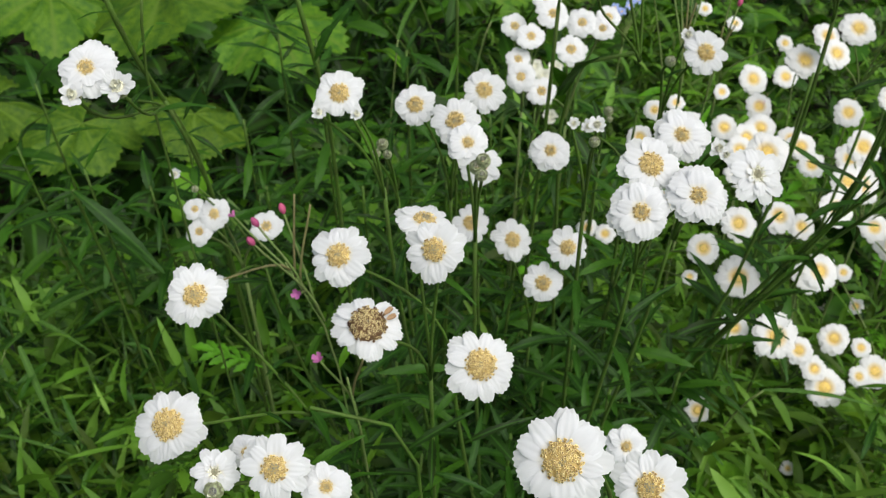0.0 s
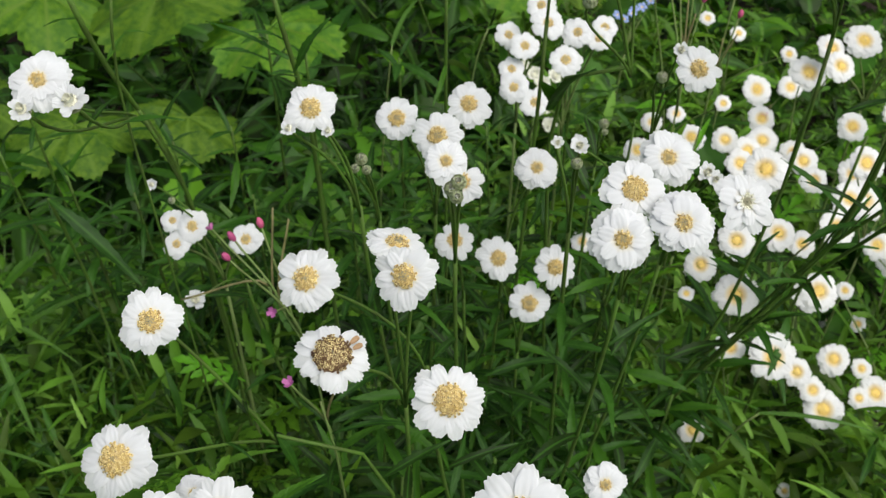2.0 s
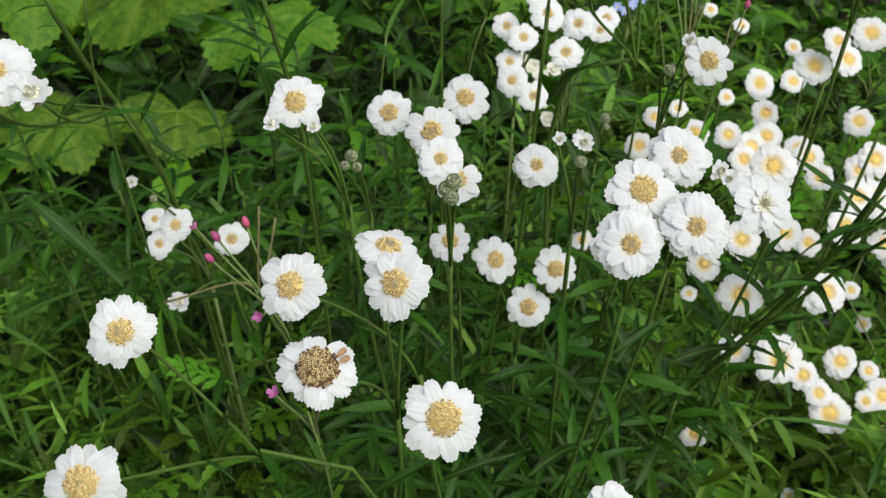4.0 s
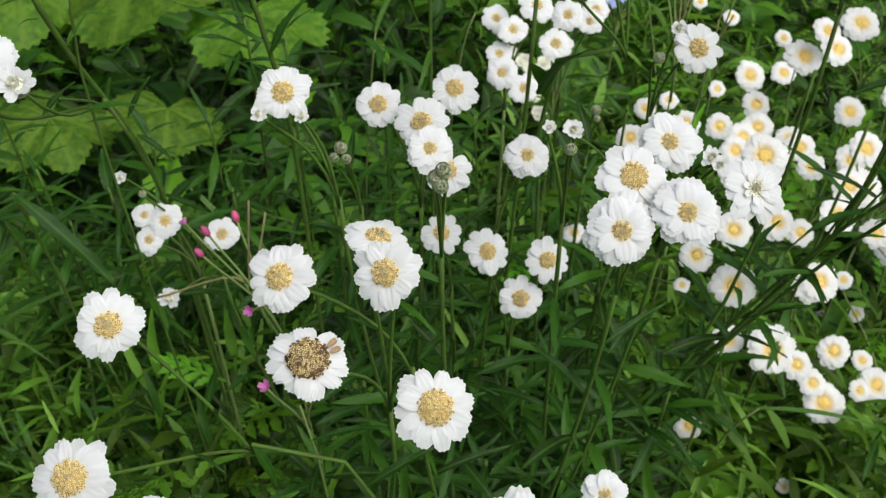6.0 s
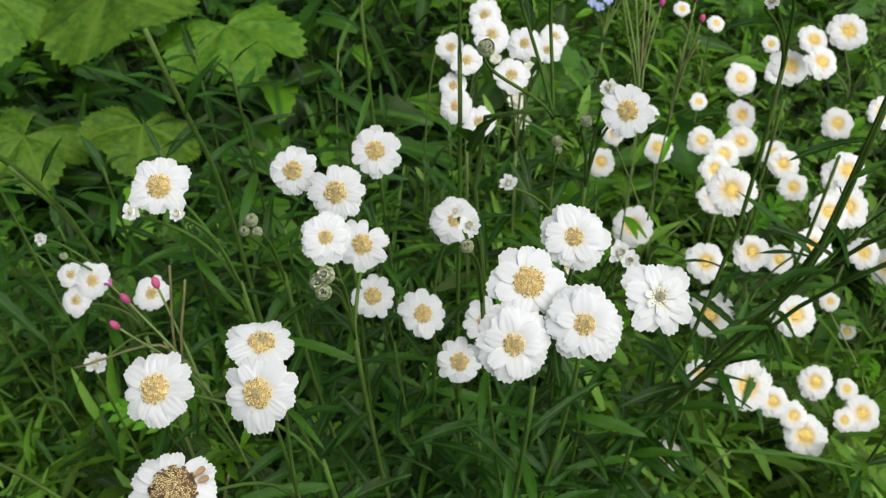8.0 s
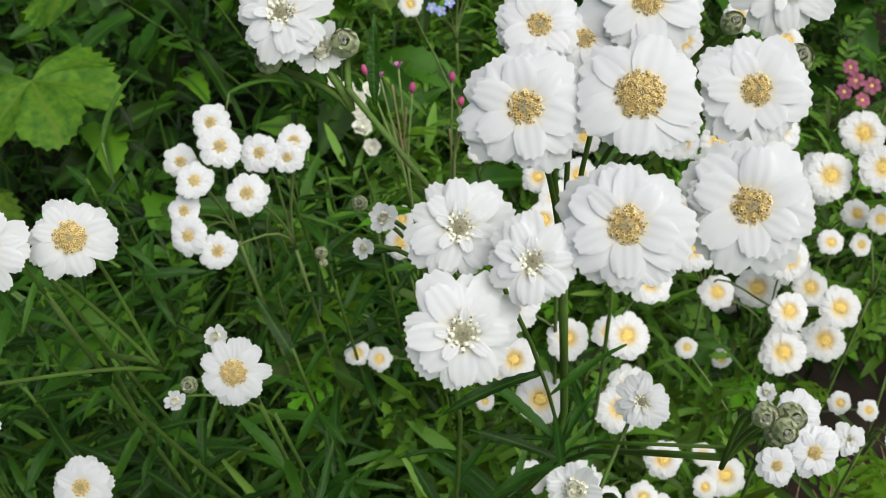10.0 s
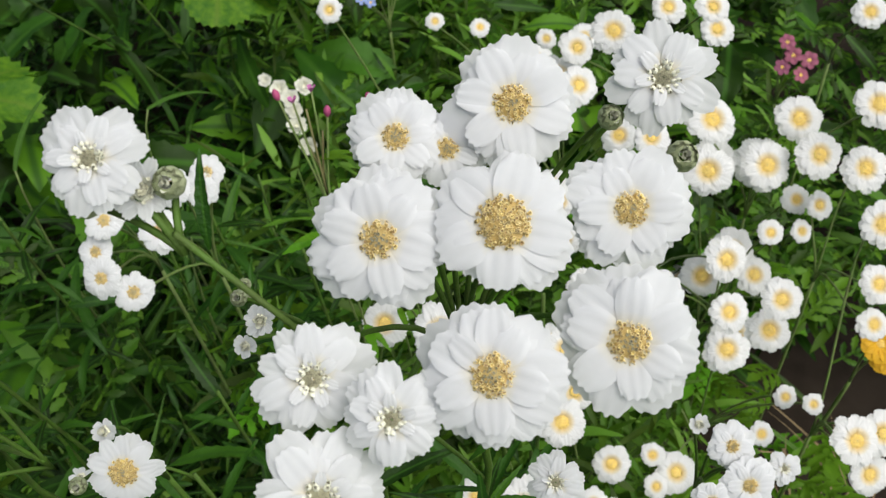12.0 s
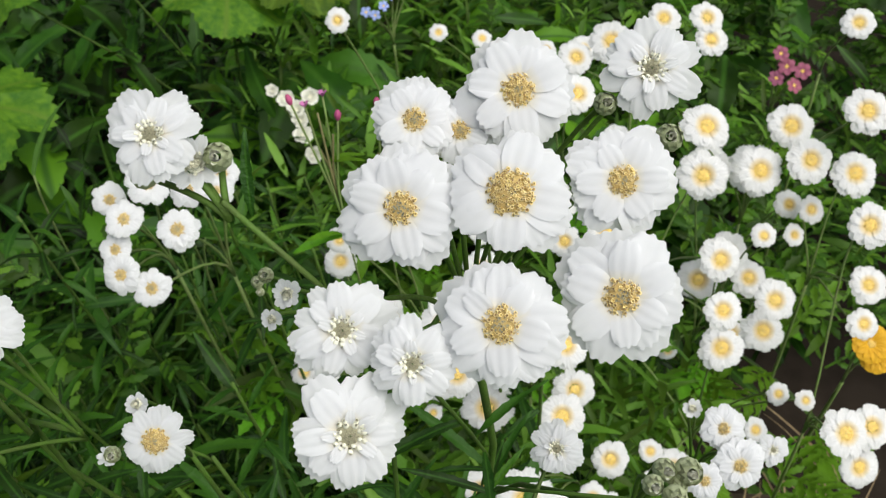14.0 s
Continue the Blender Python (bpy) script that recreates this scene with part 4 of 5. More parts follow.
feverfew((0.240, 0.531), [(0.224, 0.493, 0.309, 0.0156), (0.252, 0.466, 0.315, 0.0166), (0.265, 0.513, 0.315, 0.0176), (0.219, 0.547, 0.295, 0.0172), (0.240, 0.545, 0.334, 0.0222), (0.239, 0.502, 0.368, 0.0179)])
feverfew((0.212, 0.620), [(0.182, 0.597, 0.342, 0.0094), (0.208, 0.604, 0.326, 0.0104), (0.246, 0.600, 0.312, 0.0109)])
feverfew((0.307, 0.448), [(0.265, 0.432, 0.288, 0.0165), (0.313, 0.456, 0.273, 0.0216), (0.312, 0.402, 0.278, 0.0203), (0.316, 0.431, 0.319, 0.0113), (0.311, 0.399, 0.310, 0.0186), (0.323, 0.445, 0.262, 0.0186)])
feverfew((0.314, 0.474), [(0.283, 0.444, 0.202, 0.0111), (0.310, 0.428, 0.235, 0.0236), (0.304, 0.465, 0.239, 0.0229), (0.340, 0.442, 0.299, 0.0106), (0.343, 0.459, 0.303, 0.0134), (0.306, 0.485, 0.311, 0.0258)])
feverfew((0.283, 0.545), [(0.249, 0.543, 0.354, 0.0174), (0.269, 0.546, 0.358, 0.0209), (0.285, 0.517, 0.393, 0.0148), (0.306, 0.514, 0.391, 0.0149), (0.306, 0.506, 0.384, 0.0154)])
feverfew((0.333, 0.486), [(0.297, 0.475, 0.357, 0.0220), (0.320, 0.456, 0.339, 0.0216), (0.345, 0.480, 0.340, 0.0218), (0.342, 0.451, 0.346, 0.0202), (0.332, 0.483, 0.307, 0.0243), (0.363, 0.451, 0.374, 0.0197)])
feverfew((0.352, 0.436), [(0.346, 0.378, 0.309, 0.0144), (0.351, 0.391, 0.321, 0.0167), (0.349, 0.448, 0.310, 0.0131), (0.364, 0.445, 0.337, 0.0204)])
feverfew((0.277, 0.706), [(0.253, 0.660, 0.239, 0.0222), (0.301, 0.712, 0.205, 0.0192)])
feverfew((0.376, 0.517), [(0.376, 0.497, 0.386, 0.0147)])
feverfew((0.360, 0.625), [(0.360, 0.605, 0.021, 0.0195)])


# ---- leafy stems that reach over the rest ----
def leafy_stem(points, leaves, thick):
    """A tall stem past the points, with narrow toothed leaves each given by foot, tip and breadth."""
    root = new("tall_leafy_plant")
    root.location = points[0]
    tagged(root, "tall dark green stem with narrow curling leaves", "plant", "tall leafy stems")
    offset = Vector(points[0])
    stalk("stem", smooth_line([Vector(p) - offset for p in points], 33), thick, thick * 0.8, root, STEM)
    for n, (p, tip, width) in enumerate(leaves):
        part("stalk_leaf", LEAF_MESHES[n % 6], root, leaf_between(Vector(p) - offset, Vector(tip) - offset, width))


leafy_stem([(-0.092, 0.335, 0.0), (-0.097, 0.303, 0.440), (-0.098, 0.292, 0.475), (-0.100, 0.276, 0.503), (-0.101, 0.258, 0.539), (-0.101, 0.256, 0.553)],
           [((-0.097, 0.289, 0.480), (-0.090, 0.296, 0.494), 1.6), ((-0.098, 0.289, 0.480), (-0.110, 0.286, 0.484), 1.5), ((-0.097, 0.293, 0.470), (-0.082, 0.286, 0.468), 1.4), ((-0.101, 0.258, 0.538), (-0.108, 0.258, 0.539), 1.6), ((-0.101, 0.257, 0.545), (-0.114, 0.261, 0.542), 1.2), ((-0.100, 0.275, 0.506), (-0.105, 0.269, 0.517), 1.3)], 0.00110)
leafy_stem([(-0.104, 0.300, 0.0), (-0.101, 0.272, 0.510), (-0.098, 0.266, 0.530), (-0.093, 0.267, 0.547)],
           [((-0.099, 0.265, 0.525), (-0.095, 0.275, 0.531), 1.6), ((-0.095, 0.274, 0.530), (-0.087, 0.280, 0.528), 1.2)], 0.00060)
leafy_stem([(-0.045, 0.335, 0.0), (-0.046, 0.312, 0.455), (-0.045, 0.296, 0.498), (-0.048, 0.295, 0.506), (-0.050, 0.294, 0.525), (-0.051, 0.294, 0.534)],
           [((-0.048, 0.293, 0.508), (-0.073, 0.295, 0.526), 1.2), ((-0.047, 0.295, 0.501), (-0.038, 0.300, 0.523), 1.8), ((-0.049, 0.295, 0.514), (-0.058, 0.292, 0.524), 1.4), ((-0.046, 0.294, 0.500), (-0.056, 0.291, 0.506), 1.4), ((-0.045, 0.295, 0.498), (-0.032, 0.293, 0.499), 1.3)], 0.00110)


leafy_stem([(-0.160, 0.335, 0.0), (-0.159, 0.318, 0.380), (-0.156, 0.305, 0.431)],
           [((-0.156, 0.305, 0.431), (-0.114, 0.282, 0.408), 1.25), ((-0.157, 0.310, 0.415), (-0.190, 0.300, 0.420), 1.2), ((-0.158, 0.314, 0.398), (-0.140, 0.335, 0.410), 1.2)], 0.0009)


# ---- willowherb: thin stems, pods, pink buds and flowers ----
def willow_flower():
    pieces = []
    for k in range(4):
        for s in (-1, 1):
            v, f = blade(1, 0.22, 6, 3, lambda u: 0.35 + 0.65 * math.sin(math.pi * (0.1 + 0.75 * u)), -0.15, 0.2)
            m = Euler((0, 0, k * math.pi / 2 + s * 0.24)).to_matrix().to_4x4() @ Euler((radians(38), 0, 0)).to_matrix().to_4x4() @ Matrix.Scale(0.5, 4)
            pieces.append(([m @ Vector(p) for p in v], f, 0))
    v, f, w = joined(pieces)
    return mesh_of("flower", v, f, [PINK])


WILLOW_FLOWER = willow_flower()
WILLOW_LEAVES = [ribbed_mesh("leaf", v, f, [LEAF_FEVER]) for v, f in LEAF_SHAPES[:3]]
v, f = dome(0.32, 1.0, 0.12, 0.93)
WILLOW_BUD = mesh_of("bud", v, f, [PINK_BUD])


def willowherb(base, fork, tips, label, leaves=6):
    """Tips: x, y, z and "flower", "bud" or "pod"."""
    global plant_count
    plant_count += 1
    rand = random.Random(100 + plant_count)
    root = new("willowherb_plant")
    root.location = (*base, 0)
    offset = Vector((*base, 0))
    tagged(root, label, "flower", "willowherb in the bed")
    low = Vector(fork) - offset - Vector((0, 0, 0.02))
    middle = sum((Vector(tip[:3]) for tip in tips), Vector()) / len(tips) - offset
    top = low.lerp(middle, 0.72)
    line = smooth_line([(0, 0, -0.01), low * 0.5, low, top], 15)
    stalk("stem", line, 0.0007, 0.0004, root, STEM_YOUNG)
    for n, (x, y, z, kind) in enumerate(tips):
        end = Vector((x, y, z)) - offset
        start = low.lerp(top, 0.15 + 0.85 * n / len(tips))
        far = (end - start).length
        line2 = bend(start, start + Vector((0, 0, far * 0.3)) + (end - start) * 0.1, end - (end - start) * 0.3, end, 6)
        stalk("seed_pod", line2, 0.00052, 0.00042, root, STEM_YOUNG if kind != "pod" else POD, 5)
        way = (line2[-1] - line2[-2]).normalized()
        if kind == "flower":
            part("flower", WILLOW_FLOWER, root, facing(end, way, 0.4, 0.0052))
        elif kind == "bud":
            part("bud", WILLOW_BUD, root, facing(end - way * 0.001, way, 0, 0.0042))
    for k in range(leaves):
        part("leaf", rand.choice(WILLOW_LEAVES), root, leaf_pose(line[7 + k % 8], k * 2.4, rand.uniform(0.3, 0.9), rand.uniform(0.014, 0.026), rand.uniform(1.4, 2.0)))
    return root


willowherb((-0.030, 0.270), (-0.045, 0.250, 0.425), [(-0.083, 0.280, 0.439, "flower"), (-0.069, 0.248, 0.456, "bud"), (-0.060, 0.265, 0.456, "bud"), (-0.053, 0.235, 0.443, "flower"),
           (-0.070, 0.262, 0.452, "bud"), (-0.049, 0.262, 0.462, "pod"), (-0.056, 0.270, 0.460, "pod"), (-0.090, 0.250, 0.432, "pod")], "pale green willowherb with small pink flowers and buds")
willowherb((-0.020, 0.215), (-0.030, 0.200, 0.435), [(-0.039, 0.189, 0.463, "flower"), (-0.026, 0.196, 0.455, "pod")], "small willowherb shoot with one pink flower")
willowherb((0.215, 0.570), (0.223, 0.560, 0.260), [(0.221, 0.549, 0.296, "flower"), (0.221, 0.542, 0.288, "flower"), (0.226, 0.556, 0.300, "pod")], "willowherb with two pink flowers among feverfew")
willowherb((0.125, 0.420), (0.120, 0.402, 0.416), [(0.122, 0.427, 0.464, "flower"), (0.115, 0.425, 0.462, "flower"), (0.110, 0.427, 0.464, "bud"), (0.126, 0.421, 0.458, "bud"), (0.119, 0.423, 0.460, "pod"),
           (0.123, 0.419, 0.452, "pod"), (0.117, 0.419, 0.445, "pod")], "upright willowherb with pink buds and thin pods", 16)
willowherb((0.140, 0.440), (0.135, 0.411, 0.412), [(0.141, 0.423, 0.459, "bud"), (0.143, 0.416, 0.453, "bud"), (0.138, 0.417, 0.440, "pod"), (0.143, 0.413, 0.445, "pod")], "slender willowherb with red-pink buds", 12)


# ---- other small flowers ----
def rosette(base, heads, label, category, mat, petals, stem_mat=STEM_YOUNG):
    """A small plant with simple open flowers: x, y, z, diameter."""
    global plant_count
    plant_count += 1
    rand = random.Random(100 + plant_count)
    root = new(category.replace(" ", "_"))
    root.location = (*base, 0)
    offset = Vector((*base, 0))
    tagged(root, label, category)
    v, f = petal_shape(1, 0.42, 0.02, 0.3, 0.2)
    pieces = []
    for k in range(petals):
        m = Euler((0, 0, 2 * math.pi * k / petals)).to_matrix().to_4x4() @ Matrix.Translation((0, 0.06, 0)) @ Euler((radians(14), 0, 0)).to_matrix().to_4x4() @ Matrix.Scale(0.44, 4)
        pieces.append(([m @ Vector(p) for p in v], f, 0))
    jv, jf, jw = joined(pieces)
    shared = mesh_of("flower", jv, jf, [mat])
    top = sum((Vector(h[:3]) for h in heads), Vector()) / len(heads) - offset - Vector((0, -0.01, 0.05))
    stalk("stem", bend((0, 0, -0.01), (0, 0, top.z * 0.5), top * 0.8, top, 8), 0.0016, 0.001, root, stem_mat)
    for x, y, z, size in heads:
        way = Vector((rand.uniform(-0.2, 0.2), -0.5, 0.8)).normalized()
        p = Vector((x, y, z)) - offset
        stalk("flower_stalk", bend(top, top + Vector((0, 0, 0.02)), p - way * 0.015, p, 5), 0.0007, 0.0005, root, stem_mat, 5)
        flower = part("flower", shared, root, facing(p, way, rand.uniform(0, 6), size))
        part("disc", DISCS["yellow"][0], flower, Matrix.Scale(0.13, 4))
    for k in range(5):
        part("leaf", rand.choice(FEVER_MESHES), root, leaf_pose(top * (0.3 + 0.1 * k), rand.uniform(0, 6), 0.6, 0.045))
    return root


rosette((0.370, 0.410), [(0.363, 0.386, 0.273, 0.020), (0.368, 0.384, 0.262, 0.018)], "bright orange-yellow marigold flowers beside the path edge", "marigold", YELLOW, 11)
rosette((0.420, 0.640), [(0.415, 0.616, 0.245, 0.012), (0.425, 0.612, 0.242, 0.012), (0.407, 0.612, 0.240, 0.011), (0.418, 0.606, 0.236, 0.011), (0.412, 0.622, 0.252, 0.011)], "small cluster of dusky red-pink flowers", "pink flower", DUSKY, 6)
rosette((0.155, 0.760), [(0.149, 0.716, 0.268, 0.008), (0.143, 0.716, 0.272, 0.008), (0.156, 0.722, 0.270, 0.008), (0.170, 0.752, 0.258, 0.009), (0.163, 0.748, 0.258, 0.008), (0.177, 0.756, 0.262, 0.008)], "pale blue forget-me-nots at the back of the bed", "forget-me-not", BLUE, 5)


# ---- broad light green leaves at the back ----
def broad_shape(lobes, seed, mat):
    """A broad, shallowly lobed and toothed leaf blade of radius 1 with sunken veins, on the origin at its stalk."""
    rand = random.Random(seed)
    rows, cols, verts, ribs = 9, 97, [], []
    for r in range(rows):
        u = r / (rows - 1)
        for c in range(cols):
            a = radians(-155 + 310 * c / (cols - 1))
            edge = (0.87 + 0.13 * abs(math.cos(a * lobes / 2)) ** 0.7) * (0.80 + 0.25 * math.cos(a / 2)) + 0.035 * (1 if c % 2 else -1)
            vein = abs(math.cos(a * lobes / 2))
            ribs.append(abs(math.sin(a * lobes / 2)) * (0.25 + 0.75 * u) + 0.06 * u)
            verts.append((math.sin(a) * edge * u, math.cos(a) * edge * u, 0.20 * u * (1 - vein) - 0.26 * u * u + 0.035 * math.sin(7 * a + 6 * u + seed) * u + 0.012 * math.cos(26 * u) * u))
    data = mesh_of("leaf_blade", verts, grid_faces(rows, cols), [mat])
    data.attributes.new("rib", "FLOAT", "POINT").data.foreach_set("value", np.array(ribs, np.float32))
    return data


BROAD_MESHES = [broad_shape(5, 1, BROAD), broad_shape(7, 2, BROAD)]
BRIGHT_MESHES = [broad_shape(5, 3, BROAD_LIGHT), broad_shape(7, 4, BROAD_LIGHT)]


def broad_plant(base, leaves, label, meshes=BROAD_MESHES):
    """Leaves: x, y, z, radius, azimuth and lift in degrees."""
    global plant_count
    plant_count += 1
    rand = random.Random(100 + plant_count)
    root = new("broad_leaved_plant")
    root.location = (*base, 0)
    offset = Vector((*base, 0))
    tagged(root, label, "plant", "broad-leaved plants")
    for x, y, z, radius, azimuth, lift in leaves:
        p = Vector((x, y, z)) - offset
        leaf = stalk("leaf_stalk", bend((0, 0, 0), (0, 0, p.z * 0.5), p * 0.85, p, 8), 0.0012, 0.0009, root, STEM)
        part("leaf_blade", rand.choice(meshes), leaf, leaf_pose(p, radians(azimuth), radians(lift), radius, 1.0, rand.uniform(-0.45, 0.45)))
    return root


broad_plant((-0.22, 0.76), [(-0.235, 0.725, 0.280, 0.072, 175, 6), (-0.140, 0.695, 0.270, 0.060, 205, 4), (-0.335, 0.735, 0.275, 0.062, 150, 8),
            (-0.290, 0.620, 0.225, 0.050, 160, 0), (-0.200, 0.625, 0.230, 0.046, 190, 2), (-0.370, 0.640, 0.230, 0.050, 140, 4)], "clump of broad light green lobed leaves behind the sneezewort", BRIGHT_MESHES)
broad_plant((0.02, 0.80), [(0.050, 0.742, 0.292, 0.044, 180, 6), (0.098, 0.752, 0.286, 0.040, 205, 4), (-0.115, 0.790, 0.292, 0.055, 165, 8), (-0.050, 0.815, 0.300, 0.048, 170, 6)], "clump of bright green toothed leaves at the back", BRIGHT_MESHES)
broad_plant((0.24, 0.32), [(0.244, 0.340, 0.200, 0.026, 170, 8), (0.216, 0.315, 0.190, 0.024, 230, 5), (0.189, 0.354, 0.210, 0.022, 130, 5), (0.148, 0.293, 0.220, 0.024, 200, 4), (0.271, 0.361, 0.200, 0.024, 150, 6), (0.200, 0.341, 0.180, 0.022, 90, 6), (0.235, 0.360, 0.220, 0.018, 250, 10)], "small nettle-like plant with toothed light green leaves")


# ---- leafy shoots without flowers ----
def leafy_shoot(height, leaves, seed):
    rand = random.Random(seed)
    root = new("leafy_shoot")
    tagged(root, "leafy dark green sneezewort shoot without flowers", "plant", "leafy shoots in the bed")
    tip = Vector((rand.uniform(-0.03, 0.03), rand.uniform(-0.03, 0.02), height))
    line = bend((0, 0, -0.01), (0, 0, height * 0.4), tip * 0.75, tip, 10)
    stalk("stem", line, 0.0009, 0.0006, root, STEM)
    for k in range(leaves):
        u = 0.35 + 0.65 * (k / (leaves - 1)) ** 0.8
        at = min(u * 10, 9.99)
        p = line[int(at)].lerp(line[int(at) + 1], at - int(at))
        part("leaf", rand.choice(LEAF_MESHES), root, leaf_pose(p, k * 2.4, 0.15 + 0.85 * u * u + rand.uniform(-0.2, 0.2), rand.uniform(0.022, 0.038) * (1.1 - 0.45 * u ** 3), rand.uniform(0.95, 1.5), rand.uniform(-0.4, 0.4)))
    return root


def tall_shoot(tip, seed):
    """A strong leafy shoot that ends in a spread whorl of long, dark, toothed leaves."""
    rand = random.Random(300 + seed)
    root = new("leafy_shoot")
    tip = Vector(tip)
    root.location = (tip.x + rand.uniform(-0.01, 0.01), tip.y + rand.uniform(0.0, 0.03), 0)
    tagged(root, "strong dark green shoot with a whorl of long toothed leaves", "plant", "leafy shoots in the bed")
    top = tip - root.location
    line = bend((0, 0, -0.01), (0, 0, top.z * 0.5), top - Vector((0, 0, top.z * 0.2)), top, 12)
    stalk("stem", line, 0.0011, 0.0007, root, STEM)
    for k in range(32):
        u = 0.48 + 0.52 * k / 31
        at = min(u * 12, 11.99)
        p = line[int(at)].lerp(line[int(at) + 1], at - int(at))
        size = 0.031 - 0.008 * max(0.0, u - 0.80) / 0.20
        part("leaf", rand.choice(LEAF_MESHES), root, leaf_pose(p, k * 2.4 + rand.uniform(-0.3, 0.3), rand.uniform(-0.15, 0.35) + 0.75 * max(0.0, u - 0.88) / 0.12, size * rand.uniform(0.65, 1.25), rand.uniform(1.05, 1.7), rand.uniform(-0.4, 0.4)))


for seed, tip in enumerate([(0.127, 0.280, 0.370), (0.086, 0.278, 0.370), (0.076, 0.299, 0.385), (0.107, 0.272, 0.350), (0.059, 0.280, 0.360), (0.027, 0.225, 0.370), (0.072, 0.255, 0.360), (0.045, 0.272, 0.350), (-0.031, 0.207, 0.400), (0.024, 0.288, 0.370), (-0.020, 0.254, 0.380),
        (-0.217, 0.425, 0.400), (-0.184, 0.379, 0.380), (-0.157, 0.389, 0.360), (-0.146, 0.432, 0.360), (-0.109, 0.421, 0.380), (-0.089, 0.448, 0.420), (-0.065, 0.421, 0.430), (-0.041, 0.366, 0.380), (-0.095, 0.389, 0.360), (-0.021, 0.457, 0.400), (0.001, 0.363, 0.390), (0.070, 0.431, 0.410), (0.072, 0.347, 0.410), (0.103, 0.418, 0.390), (0.172, 0.377, 0.440), (0.185, 0.342, 0.440), (-0.224, 0.397, 0.380)]):
    tall_shoot(tip, seed)
SHOOTS = [leafy_shoot(0.40, 22, 1), leafy_shoot(0.34, 20, 2), leafy_shoot(0.30, 20, 3), leafy_shoot(0.25, 18, 4)]
HEIGHTS = [0.40, 0.34, 0.30, 0.25]
spots, tries = [], 0
while len(spots) < 120 and tries < 4000:
    tries += 1
    x, y = rng.uniform(-0.30, 0.24), rng.uniform(0.14, 0.56)
    if min([math.hypot(x - a, y - b) for a, b in spots] or [1]) > 0.022 and canopy(x, y) > 0.20 and x < 0.13:
        spots.append((x, y))
for n, (x, y) in enumerate(spots):
    want = canopy(x, y) * rng.uniform(0.85, 1.10)
    k = int(np.argmin([abs(h - want) for h in HEIGHTS]))
    m = Matrix.Translation((x, y, 0)) @ Euler((0, 0, rng.uniform(0, 6.28))).to_matrix().to_4x4()
    copy_thing(SHOOTS[k], m).scale = (1, 1, want / HEIGHTS[k])
for k, root in enumerate(SHOOTS):
    root.location = (-0.30 + 0.02 * k, 0.16 + 0.07 * k, 0)
# Leaves that cover a bloom as the camera sees it are removed.
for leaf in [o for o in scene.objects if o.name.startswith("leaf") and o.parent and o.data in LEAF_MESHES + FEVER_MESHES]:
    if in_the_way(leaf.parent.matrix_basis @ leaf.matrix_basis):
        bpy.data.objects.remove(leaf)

# ---- the mass of leaves below and behind ----
picks = []
for n in range(1250):
    x, y = (rng.uniform(-0.75, 0.62), rng.uniform(-0.05, 1.35)) if n % 4 else (rng.uniform(-1.1, 1.0), rng.uniform(-0.3, 1.9))
    top = canopy(x, y) * rng.uniform(0.50, 0.98)
    if (x > 0.12 and y > 0.20 or x < -0.13 and y < 0.45) and rng.random() < 0.72 or not in_bed(x, y):
        continue
    if x > 0.28 and y < 0.46:
        continue
    lean = rng.uniform(-0.05, 0.05, 2)
    for k in range(30):
        u = 0.25 + 0.75 * k / 29
        p = (x + lean[0] * u, y + lean[1] * u, top * u)
        pose_k = (rng.integers(6), leaf_pose(p, k * 2.4 + rng.uniform(-0.4, 0.4), 0.1 + 0.8 * u * u + rng.uniform(-0.3, 0.3), rng.uniform(0.019, 0.040), rng.uniform(0.9, 1.6), rng.uniform(-0.5, 0.5)))
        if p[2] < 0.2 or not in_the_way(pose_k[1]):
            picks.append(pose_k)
tagged(new("undergrowth", scattered("undergrowth", LEAF_SIMPLE, picks, [LEAF_SHADED])), "dense mass of narrow sneezewort leaves, shade painted into the green", "undergrowth", kind="stuff")

picks = []
for n in range(900):
    x, y = (rng.uniform(0.03, 0.50), rng.uniform(0.22, 0.95)) if n % 4 > 1 else (rng.uniform(0.12, 0.30), rng.uniform(0.20, 0.42)) if n % 4 else (rng.uniform(-0.36, -0.09), rng.uniform(0.08, 0.46))
    if x > 0.27 and (y < 0.48 or rng.random() < 0.6):
        continue
    top = (canopy(x, y) + 0.02) * rng.uniform(0.6, 1.05)
    lean = rng.uniform(-0.05, 0.05, 2)
    for k in range(18):
        u = 0.40 + 0.60 * k / 17
        pose_k = (rng.integers(6), leaf_pose((x + lean[0] * u, y + lean[1] * u, top * u), k * 2.4 + rng.uniform(-0.4, 0.4), 0.1 + 0.8 * u * u + rng.uniform(-0.3, 0.3), rng.uniform(0.017, 0.040), rng.uniform(0.8, 1.6), rng.uniform(-0.5, 0.5)))
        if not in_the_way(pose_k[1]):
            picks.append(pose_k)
tagged(new("light_undergrowth", scattered("light_undergrowth", LEAF_SIMPLE, picks, [LEAF_FEVER_MASS])), "fresh light green narrow leaves among the feverfew", "undergrowth", kind="stuff")

